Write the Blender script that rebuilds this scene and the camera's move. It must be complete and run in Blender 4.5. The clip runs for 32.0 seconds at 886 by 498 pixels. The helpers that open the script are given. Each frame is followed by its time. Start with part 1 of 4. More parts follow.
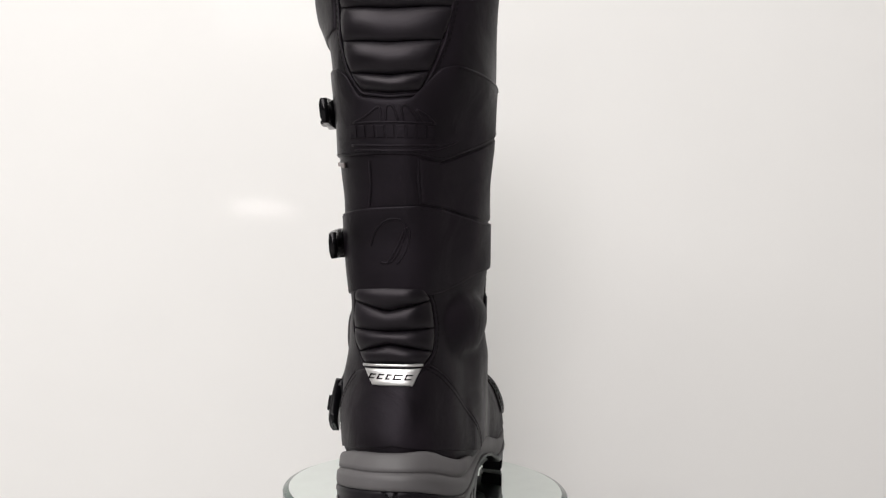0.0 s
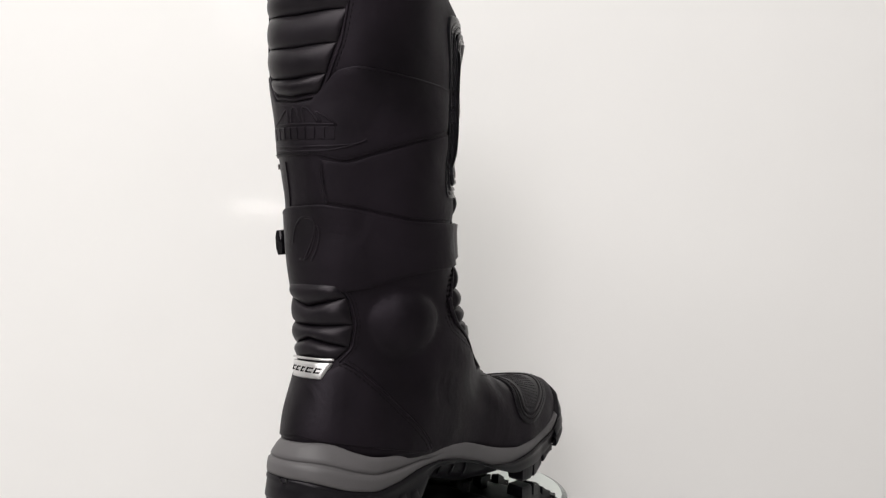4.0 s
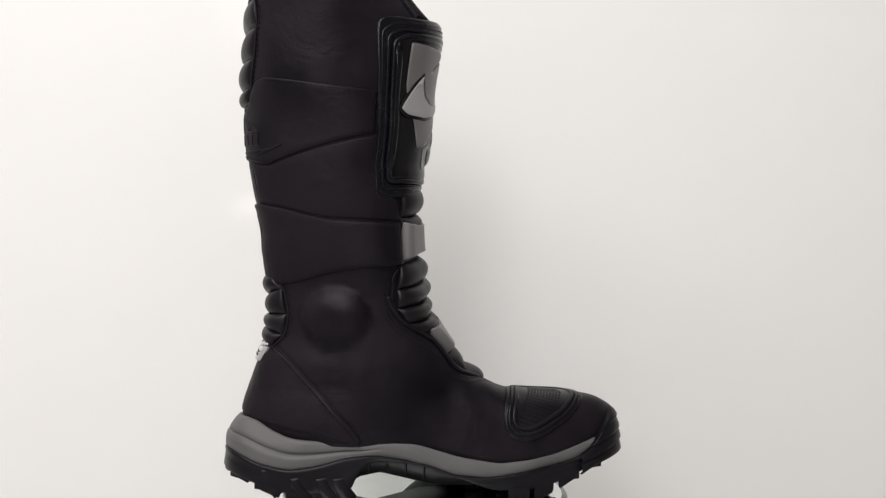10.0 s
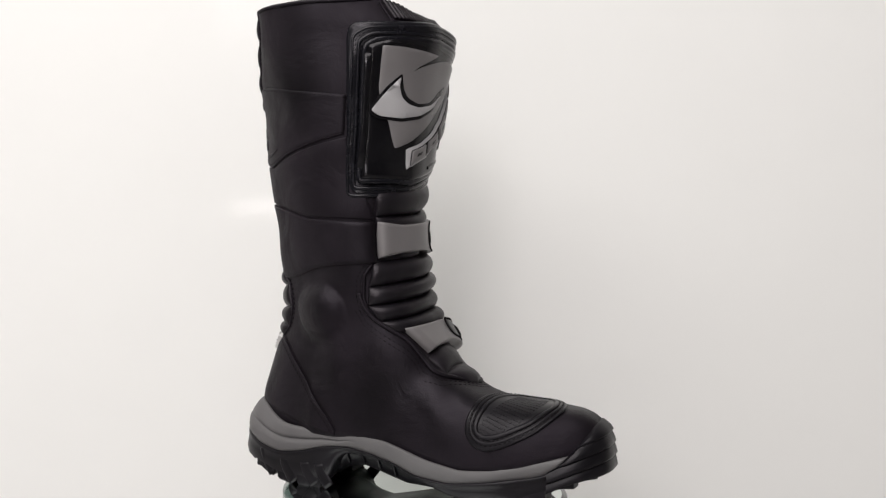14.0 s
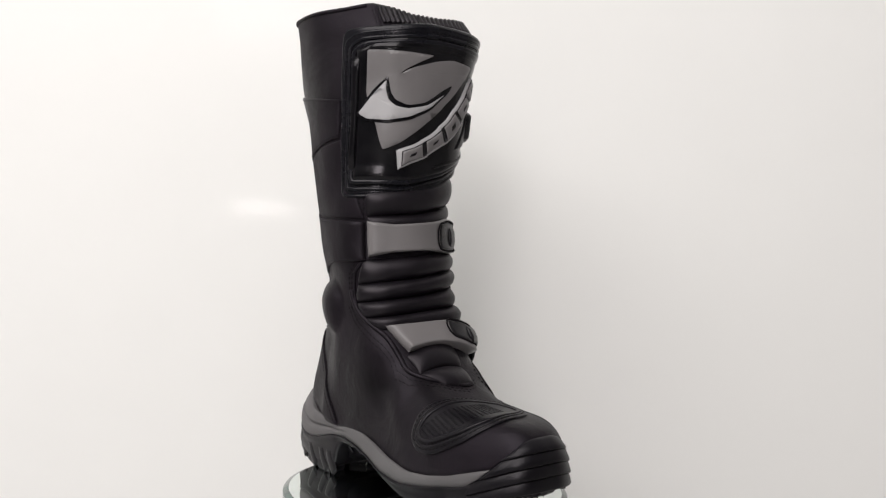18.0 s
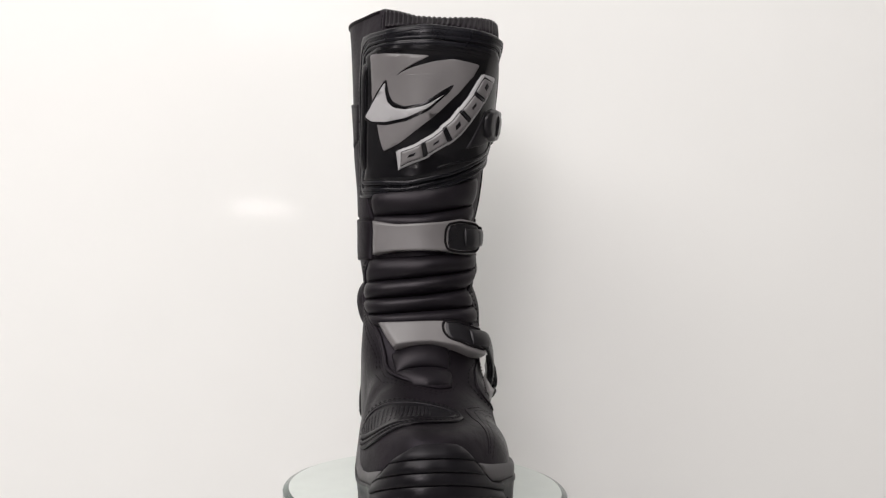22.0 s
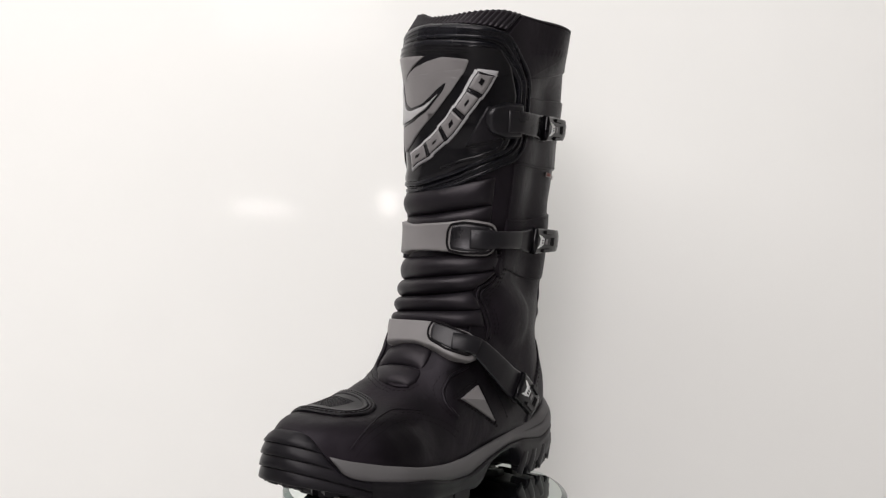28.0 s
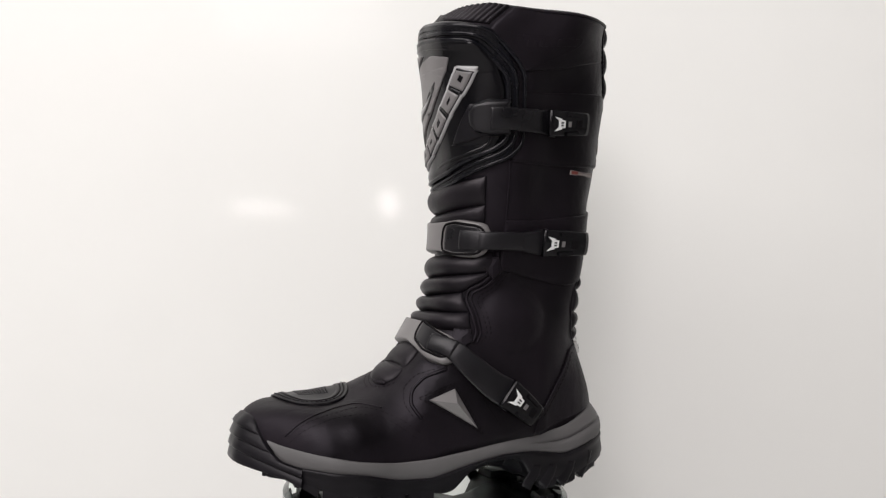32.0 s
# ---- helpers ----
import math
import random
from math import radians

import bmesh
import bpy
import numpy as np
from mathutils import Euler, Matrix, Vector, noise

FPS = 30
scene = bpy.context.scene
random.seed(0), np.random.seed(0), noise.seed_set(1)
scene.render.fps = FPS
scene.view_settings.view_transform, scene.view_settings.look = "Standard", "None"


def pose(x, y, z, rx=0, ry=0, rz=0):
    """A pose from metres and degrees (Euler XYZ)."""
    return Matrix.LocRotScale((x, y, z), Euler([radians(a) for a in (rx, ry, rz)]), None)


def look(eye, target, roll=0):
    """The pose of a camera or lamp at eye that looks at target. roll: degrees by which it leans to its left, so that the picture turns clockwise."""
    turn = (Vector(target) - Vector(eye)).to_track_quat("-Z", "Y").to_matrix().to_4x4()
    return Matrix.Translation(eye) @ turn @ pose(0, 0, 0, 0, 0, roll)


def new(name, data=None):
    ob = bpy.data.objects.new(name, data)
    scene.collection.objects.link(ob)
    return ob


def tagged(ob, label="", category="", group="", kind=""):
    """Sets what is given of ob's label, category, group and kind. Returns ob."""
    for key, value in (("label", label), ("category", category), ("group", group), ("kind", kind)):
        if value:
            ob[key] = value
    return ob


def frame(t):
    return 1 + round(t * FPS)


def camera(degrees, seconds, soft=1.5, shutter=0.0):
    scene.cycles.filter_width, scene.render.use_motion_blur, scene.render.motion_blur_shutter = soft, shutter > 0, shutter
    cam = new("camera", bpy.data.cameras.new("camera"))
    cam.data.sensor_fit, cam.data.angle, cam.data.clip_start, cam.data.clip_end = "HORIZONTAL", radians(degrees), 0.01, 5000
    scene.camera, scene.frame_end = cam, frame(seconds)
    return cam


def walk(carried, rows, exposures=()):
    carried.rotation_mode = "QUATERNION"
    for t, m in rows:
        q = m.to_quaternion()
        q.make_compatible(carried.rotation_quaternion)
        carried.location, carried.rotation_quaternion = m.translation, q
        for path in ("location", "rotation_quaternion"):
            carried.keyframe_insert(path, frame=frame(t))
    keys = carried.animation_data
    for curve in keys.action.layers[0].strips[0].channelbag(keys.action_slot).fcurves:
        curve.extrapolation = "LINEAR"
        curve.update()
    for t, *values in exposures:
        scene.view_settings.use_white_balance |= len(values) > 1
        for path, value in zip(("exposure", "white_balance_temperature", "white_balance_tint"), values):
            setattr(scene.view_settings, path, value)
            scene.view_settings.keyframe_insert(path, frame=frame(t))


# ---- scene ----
# A tall leather riding boot turns on a mirrored turntable before a glossy white sweep.
# Boot shapes are worked out in units of 1.05 mm; U turns them into metres.
U = 0.00105
Z0 = 0.30           # height of the turntable's mirror over the floor
cam = camera(47.7, 32.0, soft=1.3)
EYE = Vector((0.0113, -0.7875, Z0 + 0.2250))
CAM = look(EYE, EYE + Vector((0.0, 1.0, -math.tan(radians(2.35)))), 0.78)
walk(cam, [(0.0, CAM), (32.0, CAM)], [(0.0, -0.03), (7.0, -0.03), (10.0, -0.04), (14.0, -0.02), (17.0, 0.0), (24.0, 0.02), (28.0, 0.01), (32.0, 0.0)])

# ---------------------------------------------------------------- light
world = bpy.data.worlds.new("room_light")
scene.world = world
world.use_nodes = True
world.node_tree.nodes["Background"].inputs[0].default_value = (0.93, 0.95, 1.0, 1)
world.node_tree.nodes["Background"].inputs[1].default_value = 0.5


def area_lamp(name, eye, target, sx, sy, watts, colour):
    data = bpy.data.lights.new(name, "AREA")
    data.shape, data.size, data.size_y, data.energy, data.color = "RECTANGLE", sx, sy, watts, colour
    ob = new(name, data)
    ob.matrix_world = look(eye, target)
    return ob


area_lamp("ceiling_lamp", (-0.74, -1.15, Z0 + 1.72), (0.0, 0.0, Z0 + 0.15), 2.1, 1.6, 55.8, (1.0, 0.98, 0.95))
# added, unseen: high front-left lamp for the soft shadow right of the boot
area_lamp("front_shadow_lamp", (-0.55, -2.6, Z0 + 1.2), (0.0, 0.0, Z0 + 0.2), 0.7, 0.7, 16.0, (1.0, 0.955, 0.965))
area_lamp("strip_lamp", (-0.827, -3.2, Z0 + 0.215), (0.0, 0.0, Z0 + 0.2), 0.27, 0.05, 2.0, (1.0, 0.96, 0.92))
area_lamp("small_lamp", (-0.240, -3.2, Z0 + 0.243), (0.0, 0.0, Z0 + 0.2), 0.075, 0.12, 2.0, (1.0, 0.96, 0.92))
# ---------------------------------------------------------------- the form of the boot
def smooth_curve(xs, ys, soft=6.0):
    """A smoothed run through a few known widths or heights."""
    g = np.arange(xs[0] - 40, xs[-1] + 40.01, 1.0)
    v = np.interp(g, xs, ys)
    k = np.exp(-0.5 * (np.arange(-25, 26) / soft) ** 2)
    v = np.convolve(np.pad(v, 25, mode="edge"), k / k.sum(), mode="valid")
    return lambda x: np.interp(x, g, v)


BACK = smooth_curve((35, 60, 72, 88, 103, 118, 148, 165, 185, 200, 224, 245, 280, 320, 372),
                    (-138, -137, -135, -130, -125, -119, -116, -118, -123, -125, -129, -133, -136, -138, -139), 4)
FRONT = smooth_curve((60, 95, 113, 129, 145, 162, 178, 205, 222, 240, 256, 273, 298, 325, 345, 357, 368),
                     (24, 20, 11, 2, -5, -8, -12, -13, -12, -10, -6.5, -2, 1, 4, 5, -8, -17), 3)
LATERAL = smooth_curve((40, 57, 80, 104, 122, 150, 162, 180, 200, 222, 240, 251, 278, 297, 315, 350, 372),
                       (42, 45, 46, 45, 42, 40, 41.5, 43, 45, 47, 49.5, 51.5, 53, 54.5, 56.5, 60, 60), 5)
MEDIAL = smooth_curve((42, 54, 72, 107, 150, 176, 226, 267, 310, 331, 357, 372),
                      (38, 41, 43.5, 46, 46, 49.5, 50.5, 51.5, 53, 54.5, 56, 55), 5)
TOP = smooth_curve((-20, 20, 32, 49, 62, 83, 105, 122, 133, 142), (110, 99, 90, 81.5, 77.5, 75, 74.8, 73.8, 70, 60), 3)
WIDE_M = smooth_curve((-150, -120, -100, -50, 0, 40, 70, 100, 118, 130, 138, 144), (10, 32, 39, 42, 46, 52.5, 54.5, 51.5, 47.5, 42, 34, 17), 3)
WIDE_L = smooth_curve((-150, -120, -100, -50, 0, 40, 70, 100, 118, 130, 138, 144), (10, 34, 42, 44, 46, 48, 47, 39.5, 29, 18, 6, -9), 3)

TUCK = smooth_curve((-152, -135, -115, -100, -60, -34, 0, 20, 47, 70, 100, 120, 146), (60, 60, 56, 51, 48, 47, 44, 38, 35, 38, 43, 50, 56), 4)

SHIFT = smooth_curve((60, 85, 110, 155, 180, 220, 250, 280), (0, 18, 31, 28, 20, 14, 6, 0), 5)    # the inner side is widest further forward


def solid(p):
    """Below zero inside the leather upper, in about the distance from it."""
    x, y, z = p[:, 0], p[:, 1], p[:, 2]
    b, f, l, m = BACK(z), FRONT(z), LATERAL(z), MEDIAL(z)
    cx, cy = b * 0.52 + f * 0.48, (l - m) / 2
    cx = cx + SHIFT(z) * np.clip((cy - y) / 30 + 0.1, 0, 1) ** 1.5
    a = np.where(x > cx, f - cx, cx - b)
    w = (l + m) / 2
    high = np.clip((z - 215) / 30, 0, 1)
    rear = np.where(y > cy, 2.2 + 0.7 * np.clip((z - 105) / 45, 0, 1) - 0.3 * np.clip((z - 190) / 30, 0, 1) - 0.1 * np.clip((z - 260) / 50, 0, 1), 1.98 + 0.18 * np.clip((z - 285) / 20, 0, 1) - 0.3 * np.clip((z - 105) / 25, 0, 1) * np.clip((310 - z) / 30, 0, 1))
    n = np.where(x > cx, 2.6 - high * np.where(y > cy, 0.15, 0.72) + np.where(y > cy, 0.75, 0) * np.clip((z - 95) / 15, 0, 1) * np.clip((260 - z) / 25, 0, 1) + np.where(y > cy, 0.6, 0) * np.clip((z - 312) / 25, 0, 1), rear)
    q = (np.abs((x - cx) / a) ** n + np.abs((y - cy) / w) ** n) ** (1 / n)
    shaft = (q - 1) * np.minimum(a, w)
    for side, bx, bz, r in ((-1, -73, 140, 25), (1, -51, 134, 25)):
        low = np.where((z > bz) & (y < 0), 0.70, 1.0)
        d2 = ((x - bx) ** 2 + ((z - bz) / low) ** 2) / r ** 2
        shaft -= np.where(y * side > 0, (8.2 - side * 1.7) * np.maximum(0, 1 - d2) ** 0.75, 0)
    wm, wl, top = WIDE_M(x), WIDE_L(x), TOP(x)
    cyf, wf = (wl - wm) / 2, (wl + wm) / 2
    top = top + 0.8 * np.clip((x - 20) / 30, 0, 1) - 0.10 * (y - cyf) * np.clip((x - 10) / 30, 0, 1) * np.clip((150 - x) / 25, 0, 1) - 0.05 * np.maximum(y - 5, 0) * np.clip((x - 10) / 20, 0, 1) * np.clip((75 - x) / 25, 0, 1)
    zz = np.maximum(z - 28, 0) / (top - 28)
    nf = 3.1 + 0.2 * (y > cyf) * np.clip((x - 50) / 30, 0, 1) - 0.3 * (y > cyf) * np.clip((x - 20) / 15, 0, 1) * np.clip((65 - x) / 15, 0, 1)
    qf = (np.abs((y - cyf) / wf) ** nf + zz ** nf) ** (1 / nf)
    foot = (qf - 1) * np.minimum(wf, top - 28) + 0.9 * np.maximum(0, -75 - x) + 1.2 * np.maximum(0, x - 136)
    k = 5.0
    lo = np.minimum(shaft, foot)
    both = lo - k * np.log(np.exp(-(shaft - lo) / k) + np.exp(-(foot - lo) / k))
    # soft folds where the foot bends and round the ankle
    fold = np.exp(-((x - 32) / 26) ** 2 - ((z - 72) / 15) ** 2) * np.sin(x / 5.2 + z / 17 + 1.4 * np.sin(z / 13))
    ankle = np.exp(-((z - 108) / 13) ** 2) * np.exp(-((x + 62) / 36) ** 2) * np.sin(z / 5.5 + x / 19 + np.sin(x / 15))
    both = both - np.where(y < 0, 0.7, 0.25) * fold - 0.4 * ankle
    return both + 0.55 * np.maximum(0, TUCK(x) - z)


def cast(o, d, far=170.0):
    """Where rays from inside leave the upper."""
    lo, hi = np.zeros(len(o)), np.full(len(o), far)
    for _ in range(26):
        mid = (lo + hi) / 2
        inside = solid(o + d * mid[:, None]) < 0
        lo, hi = np.where(inside, mid, lo), np.where(inside, hi, mid)
    return o + d * lo[:, None]


def normals(p):
    g = np.stack([solid(p + e) - solid(p - e) for e in np.eye(3) * 0.8], 1)
    return g / np.maximum(np.linalg.norm(g, axis=1, keepdims=True), 1e-9)


def axis_at(z):
    return BACK(z) * 0.52 + FRONT(z) * 0.48, (LATERAL(z) - MEDIAL(z)) / 2


def on_shaft(a, z):
    """Round the shaft: a in degrees (0 front, 90 outer side, 180 back, -90 inner side), z the height."""
    a, z = np.radians(np.asarray(a, float)), np.asarray(z, float)
    cx, cy = axis_at(z)
    p = cast(np.stack([cx, cy, z], 1), np.stack([np.cos(a), np.sin(a), 0 * a], 1))
    return p, normals(p)


def on_outer(x, z):
    p = cast(np.stack([x, 0 * x, z], 1), np.tile((0.0, 1.0, 0.0), (len(x), 1)))
    return p, normals(p)


def on_inner(x, z):
    p = cast(np.stack([x, 0 * x, z], 1), np.tile((0.0, -1.0, 0.0), (len(x), 1)))
    return p, normals(p)


def on_top(x, y):
    p = cast(np.stack([x, y, 0 * x + 36], 1), np.tile((0.0, 0.0, 1.0), (len(x), 1)))
    return p, normals(p)
# ---------------------------------------------------------------- the set of the worn shape
# How far the leather stands out from the regular form: one row a height, every 36 degrees round from the back over the inner side.
SET_HEIGHTS = np.array((70, 105, 135, 165, 195, 225, 260, 300, 345), float)
SET = np.array(((-0.8, -2.1, -3.3, 0.8, 3.1, -0.3, -0.3, 0.5, 1.0, -0.1),
                  (-1.2, -3.0, -3.7, 1.1, 2.0, -2.1, -0.8, 0.8, 1.5, -1.4),
                  (-1.1, -2.6, -2.8, 0.2, -3.3, -2.2, 1.3, -0.7, 0.7, 1.7),
                  (0.7, -3.5, -2.9, -0.8, -4.4, 2.0, 1.1, -3.8, -6.3, 2.9),
                  (-2.5, -4.0, -2.1, -1.3, -4.3, 0.6, -4.1, -3.1, -5.2, 0.6),
                  (0.0, -3.1, -1.1, -1.6, 0.1, 0.4, -2.6, -0.2, -5.4, -0.8),
                  (-0.4, -2.3, -1.2, 2.2, 0.1, -4.1, -0.2, -0.9, -5.8, -2.4),
                  (-1.8, -0.6, 0.7, 1.9, -2.7, -5.8, -0.5, 0.3, -5.1, 0.4),
                  (-6.3, 0.5, 0.4, -2.8, -0.0, -3.9, -0.1, -0.9, 5.2, -2.2)))
FOOT_X = np.array((-140, -90, -30, 30, 90, 140), float)
FOOT_SHIFT = np.array((-0.2, -0.7, -0.4, 0.5, 2.5, 0.1))
FOOT_WIDEN = np.array((-1.0, -0.0, 1.4, 0.9, 0.5, -6.5))
TOE_LONG, HEEL_LONG = -0.3, -0.1


def settle(p):
    """Moves points (boot units) of the regular form to the set of the real boot."""
    x, y, z = p[:, 0], p[:, 1], p[:, 2]
    dx, r = x + 65, np.hypot(x + 65, y) + 1e-9
    foot = np.clip((np.interp(x, (-150, -20, 40, 150), (62, 70, 105, 105)) + 18 - z) / 36, 0, 1)
    turn = (np.degrees(np.arctan2(y, dx)) + 180) % 360 / 36
    i, f = np.floor(turn).astype(int) % 10, turn - np.floor(turn)
    zc = np.clip(z, SET_HEIGHTS[0], SET_HEIGHTS[-1])
    j = np.clip(np.searchsorted(SET_HEIGHTS, zc) - 1, 0, len(SET_HEIGHTS) - 2)
    g = (zc - SET_HEIGHTS[j]) / (SET_HEIGHTS[j + 1] - SET_HEIGHTS[j])
    f, g = f * f * (3 - 2 * f), g * g * (3 - 2 * g)
    k = (i + 1) % 10
    out = ((SET[j, i] * (1 - f) + SET[j, k] * f) * (1 - g) + (SET[j + 1, i] * (1 - f) + SET[j + 1, k] * f) * g) * (1 - foot) * np.clip(r / 25, 0, 1)
    q = p.copy()
    q[:, 0] += out * dx / r + foot * (TOE_LONG * np.clip(x / 100, 0, 1.2) + HEEL_LONG * np.clip(-x / 100, 0, 1.4))
    q[:, 1] += out * y / r + foot * (np.interp(x, FOOT_X, FOOT_SHIFT) + np.interp(x, FOOT_X, FOOT_WIDEN) * np.clip(y / 45, -1, 1))
    return q


# ---------------------------------------------------------------- mesh tools
def mesh_from(name, verts, faces, smooth=True):
    me = bpy.data.meshes.new(name)
    me.from_pydata([tuple(v) for v in verts], [], [tuple(f) for f in faces])
    if smooth:
        me.polygons.foreach_set("use_smooth", [True] * len(me.polygons))
    me.update()
    return me


def link_part(name, me, material, parent, label=""):
    me.materials.append(material)
    if parent.name != "turntable":
        co = np.empty(len(me.vertices) * 3)
        me.vertices.foreach_get("co", co)
        me.vertices.foreach_set("co", (settle(co.reshape(-1, 3) / U) * U).ravel())
        me.update()
    ob = new(name, me)
    ob.parent = parent
    if label:
        ob["label"] = label
    return ob


def grid_faces(nu, nv, wrap_u=False, wrap_v=False, base=0):
    faces = []
    for i in range(nu if wrap_u else nu - 1):
        for j in range(nv if wrap_v else nv - 1):
            a, b = i * nv + j, ((i + 1) % nu) * nv + j
            c, d = ((i + 1) % nu) * nv + (j + 1) % nv, i * nv + (j + 1) % nv
            faces.append((base + a, base + b, base + c, base + d))
    return faces


def line(pts, n, closed=False, soft=0):
    """n points spread evenly along a polyline in the plane; soft rounds its corners."""
    p = np.array(pts, float)
    if closed:
        p = np.vstack([p, p[:1]])
    s = np.concatenate([[0], np.cumsum(np.linalg.norm(np.diff(p, axis=0), axis=1))])
    t = np.linspace(0, s[-1], n, endpoint=not closed)
    q = np.stack([np.interp(t, s, p[:, k]) for k in range(p.shape[1])], 1)
    for _ in range(soft):
        if closed:
            q = (np.roll(q, 1, 0) + 2 * q + np.roll(q, -1, 0)) / 4
        else:
            q[1:-1] = (q[:-2] + 2 * q[1:-1] + q[2:]) / 4
    return q


def sheet(name, place, low, high, height, material, parent, label="", nu=24, nv=12, bevel=0.05, soft=0, shape=None, sink=1.2, left=None, right=None):
    """A raised panel on the boot: between the lines low and high (in the plane of `place`), as thick as height."""
    def steps(n):
        return np.concatenate([[0, 0, bevel / 2], np.linspace(bevel, 1 - bevel, n - 4), [1 - bevel / 2, 1, 1]])
    u, v = steps(nu), steps(nv)
    m = 80
    A, B = line(low, m, soft=soft), line(high, m, soft=soft)
    um = np.linspace(0, 1, m)
    fa = np.stack([np.interp(u, um, A[:, k]) for k in (0, 1)], 1)
    fb = np.stack([np.interp(u, um, B[:, k]) for k in (0, 1)], 1)
    g = fa[:, None] * (1 - v)[None, :, None] + fb[:, None] * v[None, :, None]
    for side, w in ((left, 1 - u), (right, u)):
        if side is not None:
            c = line(side, m, soft=soft)
            c = np.stack([np.interp(v, um, c[:, k]) for k in (0, 1)], 1)
            end = (fa[0][None] * (1 - v)[:, None] + fb[0][None] * v[:, None]) if side is left else (fa[-1][None] * (1 - v)[:, None] + fb[-1][None] * v[:, None])
            g += w[:, None, None] * (c - end)[None]
    flat = g.reshape(-1, 2)
    p, nrm = place(flat[:, 0], flat[:, 1])
    def rim(n):
        e = np.ones(n)
        e[[0, -1]], e[[1, -2]], e[[2, -3]] = -9, 0.55, 0.9
        return e
    eu, ev = rim(len(u)), rim(len(v))
    e = np.minimum(eu[:, None], ev[None, :])
    h = height * np.ones_like(e) if shape is None else height * shape(u[:, None] + 0 * e, v[None, :] + 0 * e)
    h = np.where(e < 0, -sink, h * e)
    verts = (p + nrm * h.reshape(-1, 1)) * U
    faces = grid_faces(len(u), len(v))
    me = mesh_from(name, verts, faces)
    out = sum((me.polygons[k].normal.dot(Vector(nrm[me.polygons[k].vertices[0]])) for k in range(0, len(me.polygons), 7)), 0.0)
    if out < 0:
        me.flip_normals()
    return link_part(name, me, material, parent, label)


def cord(name, pts, radius, material, parent, label="", seg=6, closed=False, flat=1.0, nrm=None):
    """A cord or welt along points in space (boot units)."""
    p = np.array(pts, float)
    n = len(p)
    t = (np.roll(p, -1, 0) - np.roll(p, 1, 0)) if closed else np.gradient(p, axis=0)
    t /= np.maximum(np.linalg.norm(t, axis=1, keepdims=True), 1e-9)
    up = np.array(nrm, float) if nrm is not None else np.tile((0.0, 0.0, 1.0), (n, 1))
    side = np.cross(t, up)
    side /= np.maximum(np.linalg.norm(side, axis=1, keepdims=True), 1e-9)
    up = np.cross(side, t)
    verts = []
    for k in range(n):
        for a in range(seg):
            w = 2 * math.pi * a / seg
            verts.append((p[k] + radius * (math.cos(w) * side[k] + flat * math.sin(w) * up[k])) * U)
    faces = grid_faces(n, seg, closed, True)
    if not closed:
        faces += [tuple(range(seg - 1, -1, -1)), tuple(range((n - 1) * seg, n * seg))]
    me = mesh_from(name, verts, faces)
    bm = bmesh.new()
    bm.from_mesh(me)
    bmesh.ops.recalc_face_normals(bm, faces=bm.faces)
    bm.to_mesh(me)
    bm.free()
    return link_part(name, me, material, parent, label)


def seam(name, place, pts, radius, material, parent, label="", n=90, soft=8, closed=False, lift=0.2, flat=0.6):
    q = line(pts, n, closed, soft)
    p, nrm = place(q[:, 0], q[:, 1])
    return cord(name, p + nrm * lift, radius, material, parent, label, closed=closed, nrm=nrm, flat=flat)


def stitching(name, place, pts, material, parent, label="", long=2.5, gap=1.3, wide=0.75, lift=0.35, soft=60, closed=False, offset=0.0):
    """A run of single stitches, each a small raised bead sunk at both ends."""
    fine = line(pts, 300, closed, soft)
    p, nrm = place(fine[:, 0], fine[:, 1])
    s = np.concatenate([[0], np.cumsum(np.linalg.norm(np.diff(p, axis=0), axis=1))])
    verts, faces = [], []
    t = 0.5
    while t + long < s[-1]:
        ends = []
        for w in (t, t + long / 2, t + long):
            c = np.array([np.interp(w, s, p[:, k]) for k in range(3)])
            m = np.array([np.interp(w, s, nrm[:, k]) for k in range(3)])
            ends.append((c, m))
        d = ends[2][0] - ends[0][0]
        d /= max(np.linalg.norm(d), 1e-9)
        base = len(verts)
        for k, (c, m) in enumerate(ends):
            sd = np.cross(d, m)
            c = c + sd * offset
            hgt = lift if k == 1 else -0.1
            for q, r in ((-wide / 2, -0.2), (0, hgt + 0.25), (wide / 2, -0.2)):
                verts.append((c + sd * q + m * (r + (0.15 if k == 1 else 0))) * U)
        for k in (0, 1):
            for j in (0, 1):
                a = base + 3 * k + j
                faces.append((a, a + 1, a + 4, a + 3))
        t += long + gap
    return link_part(name, mesh_from(name, verts, faces), material, parent, label)
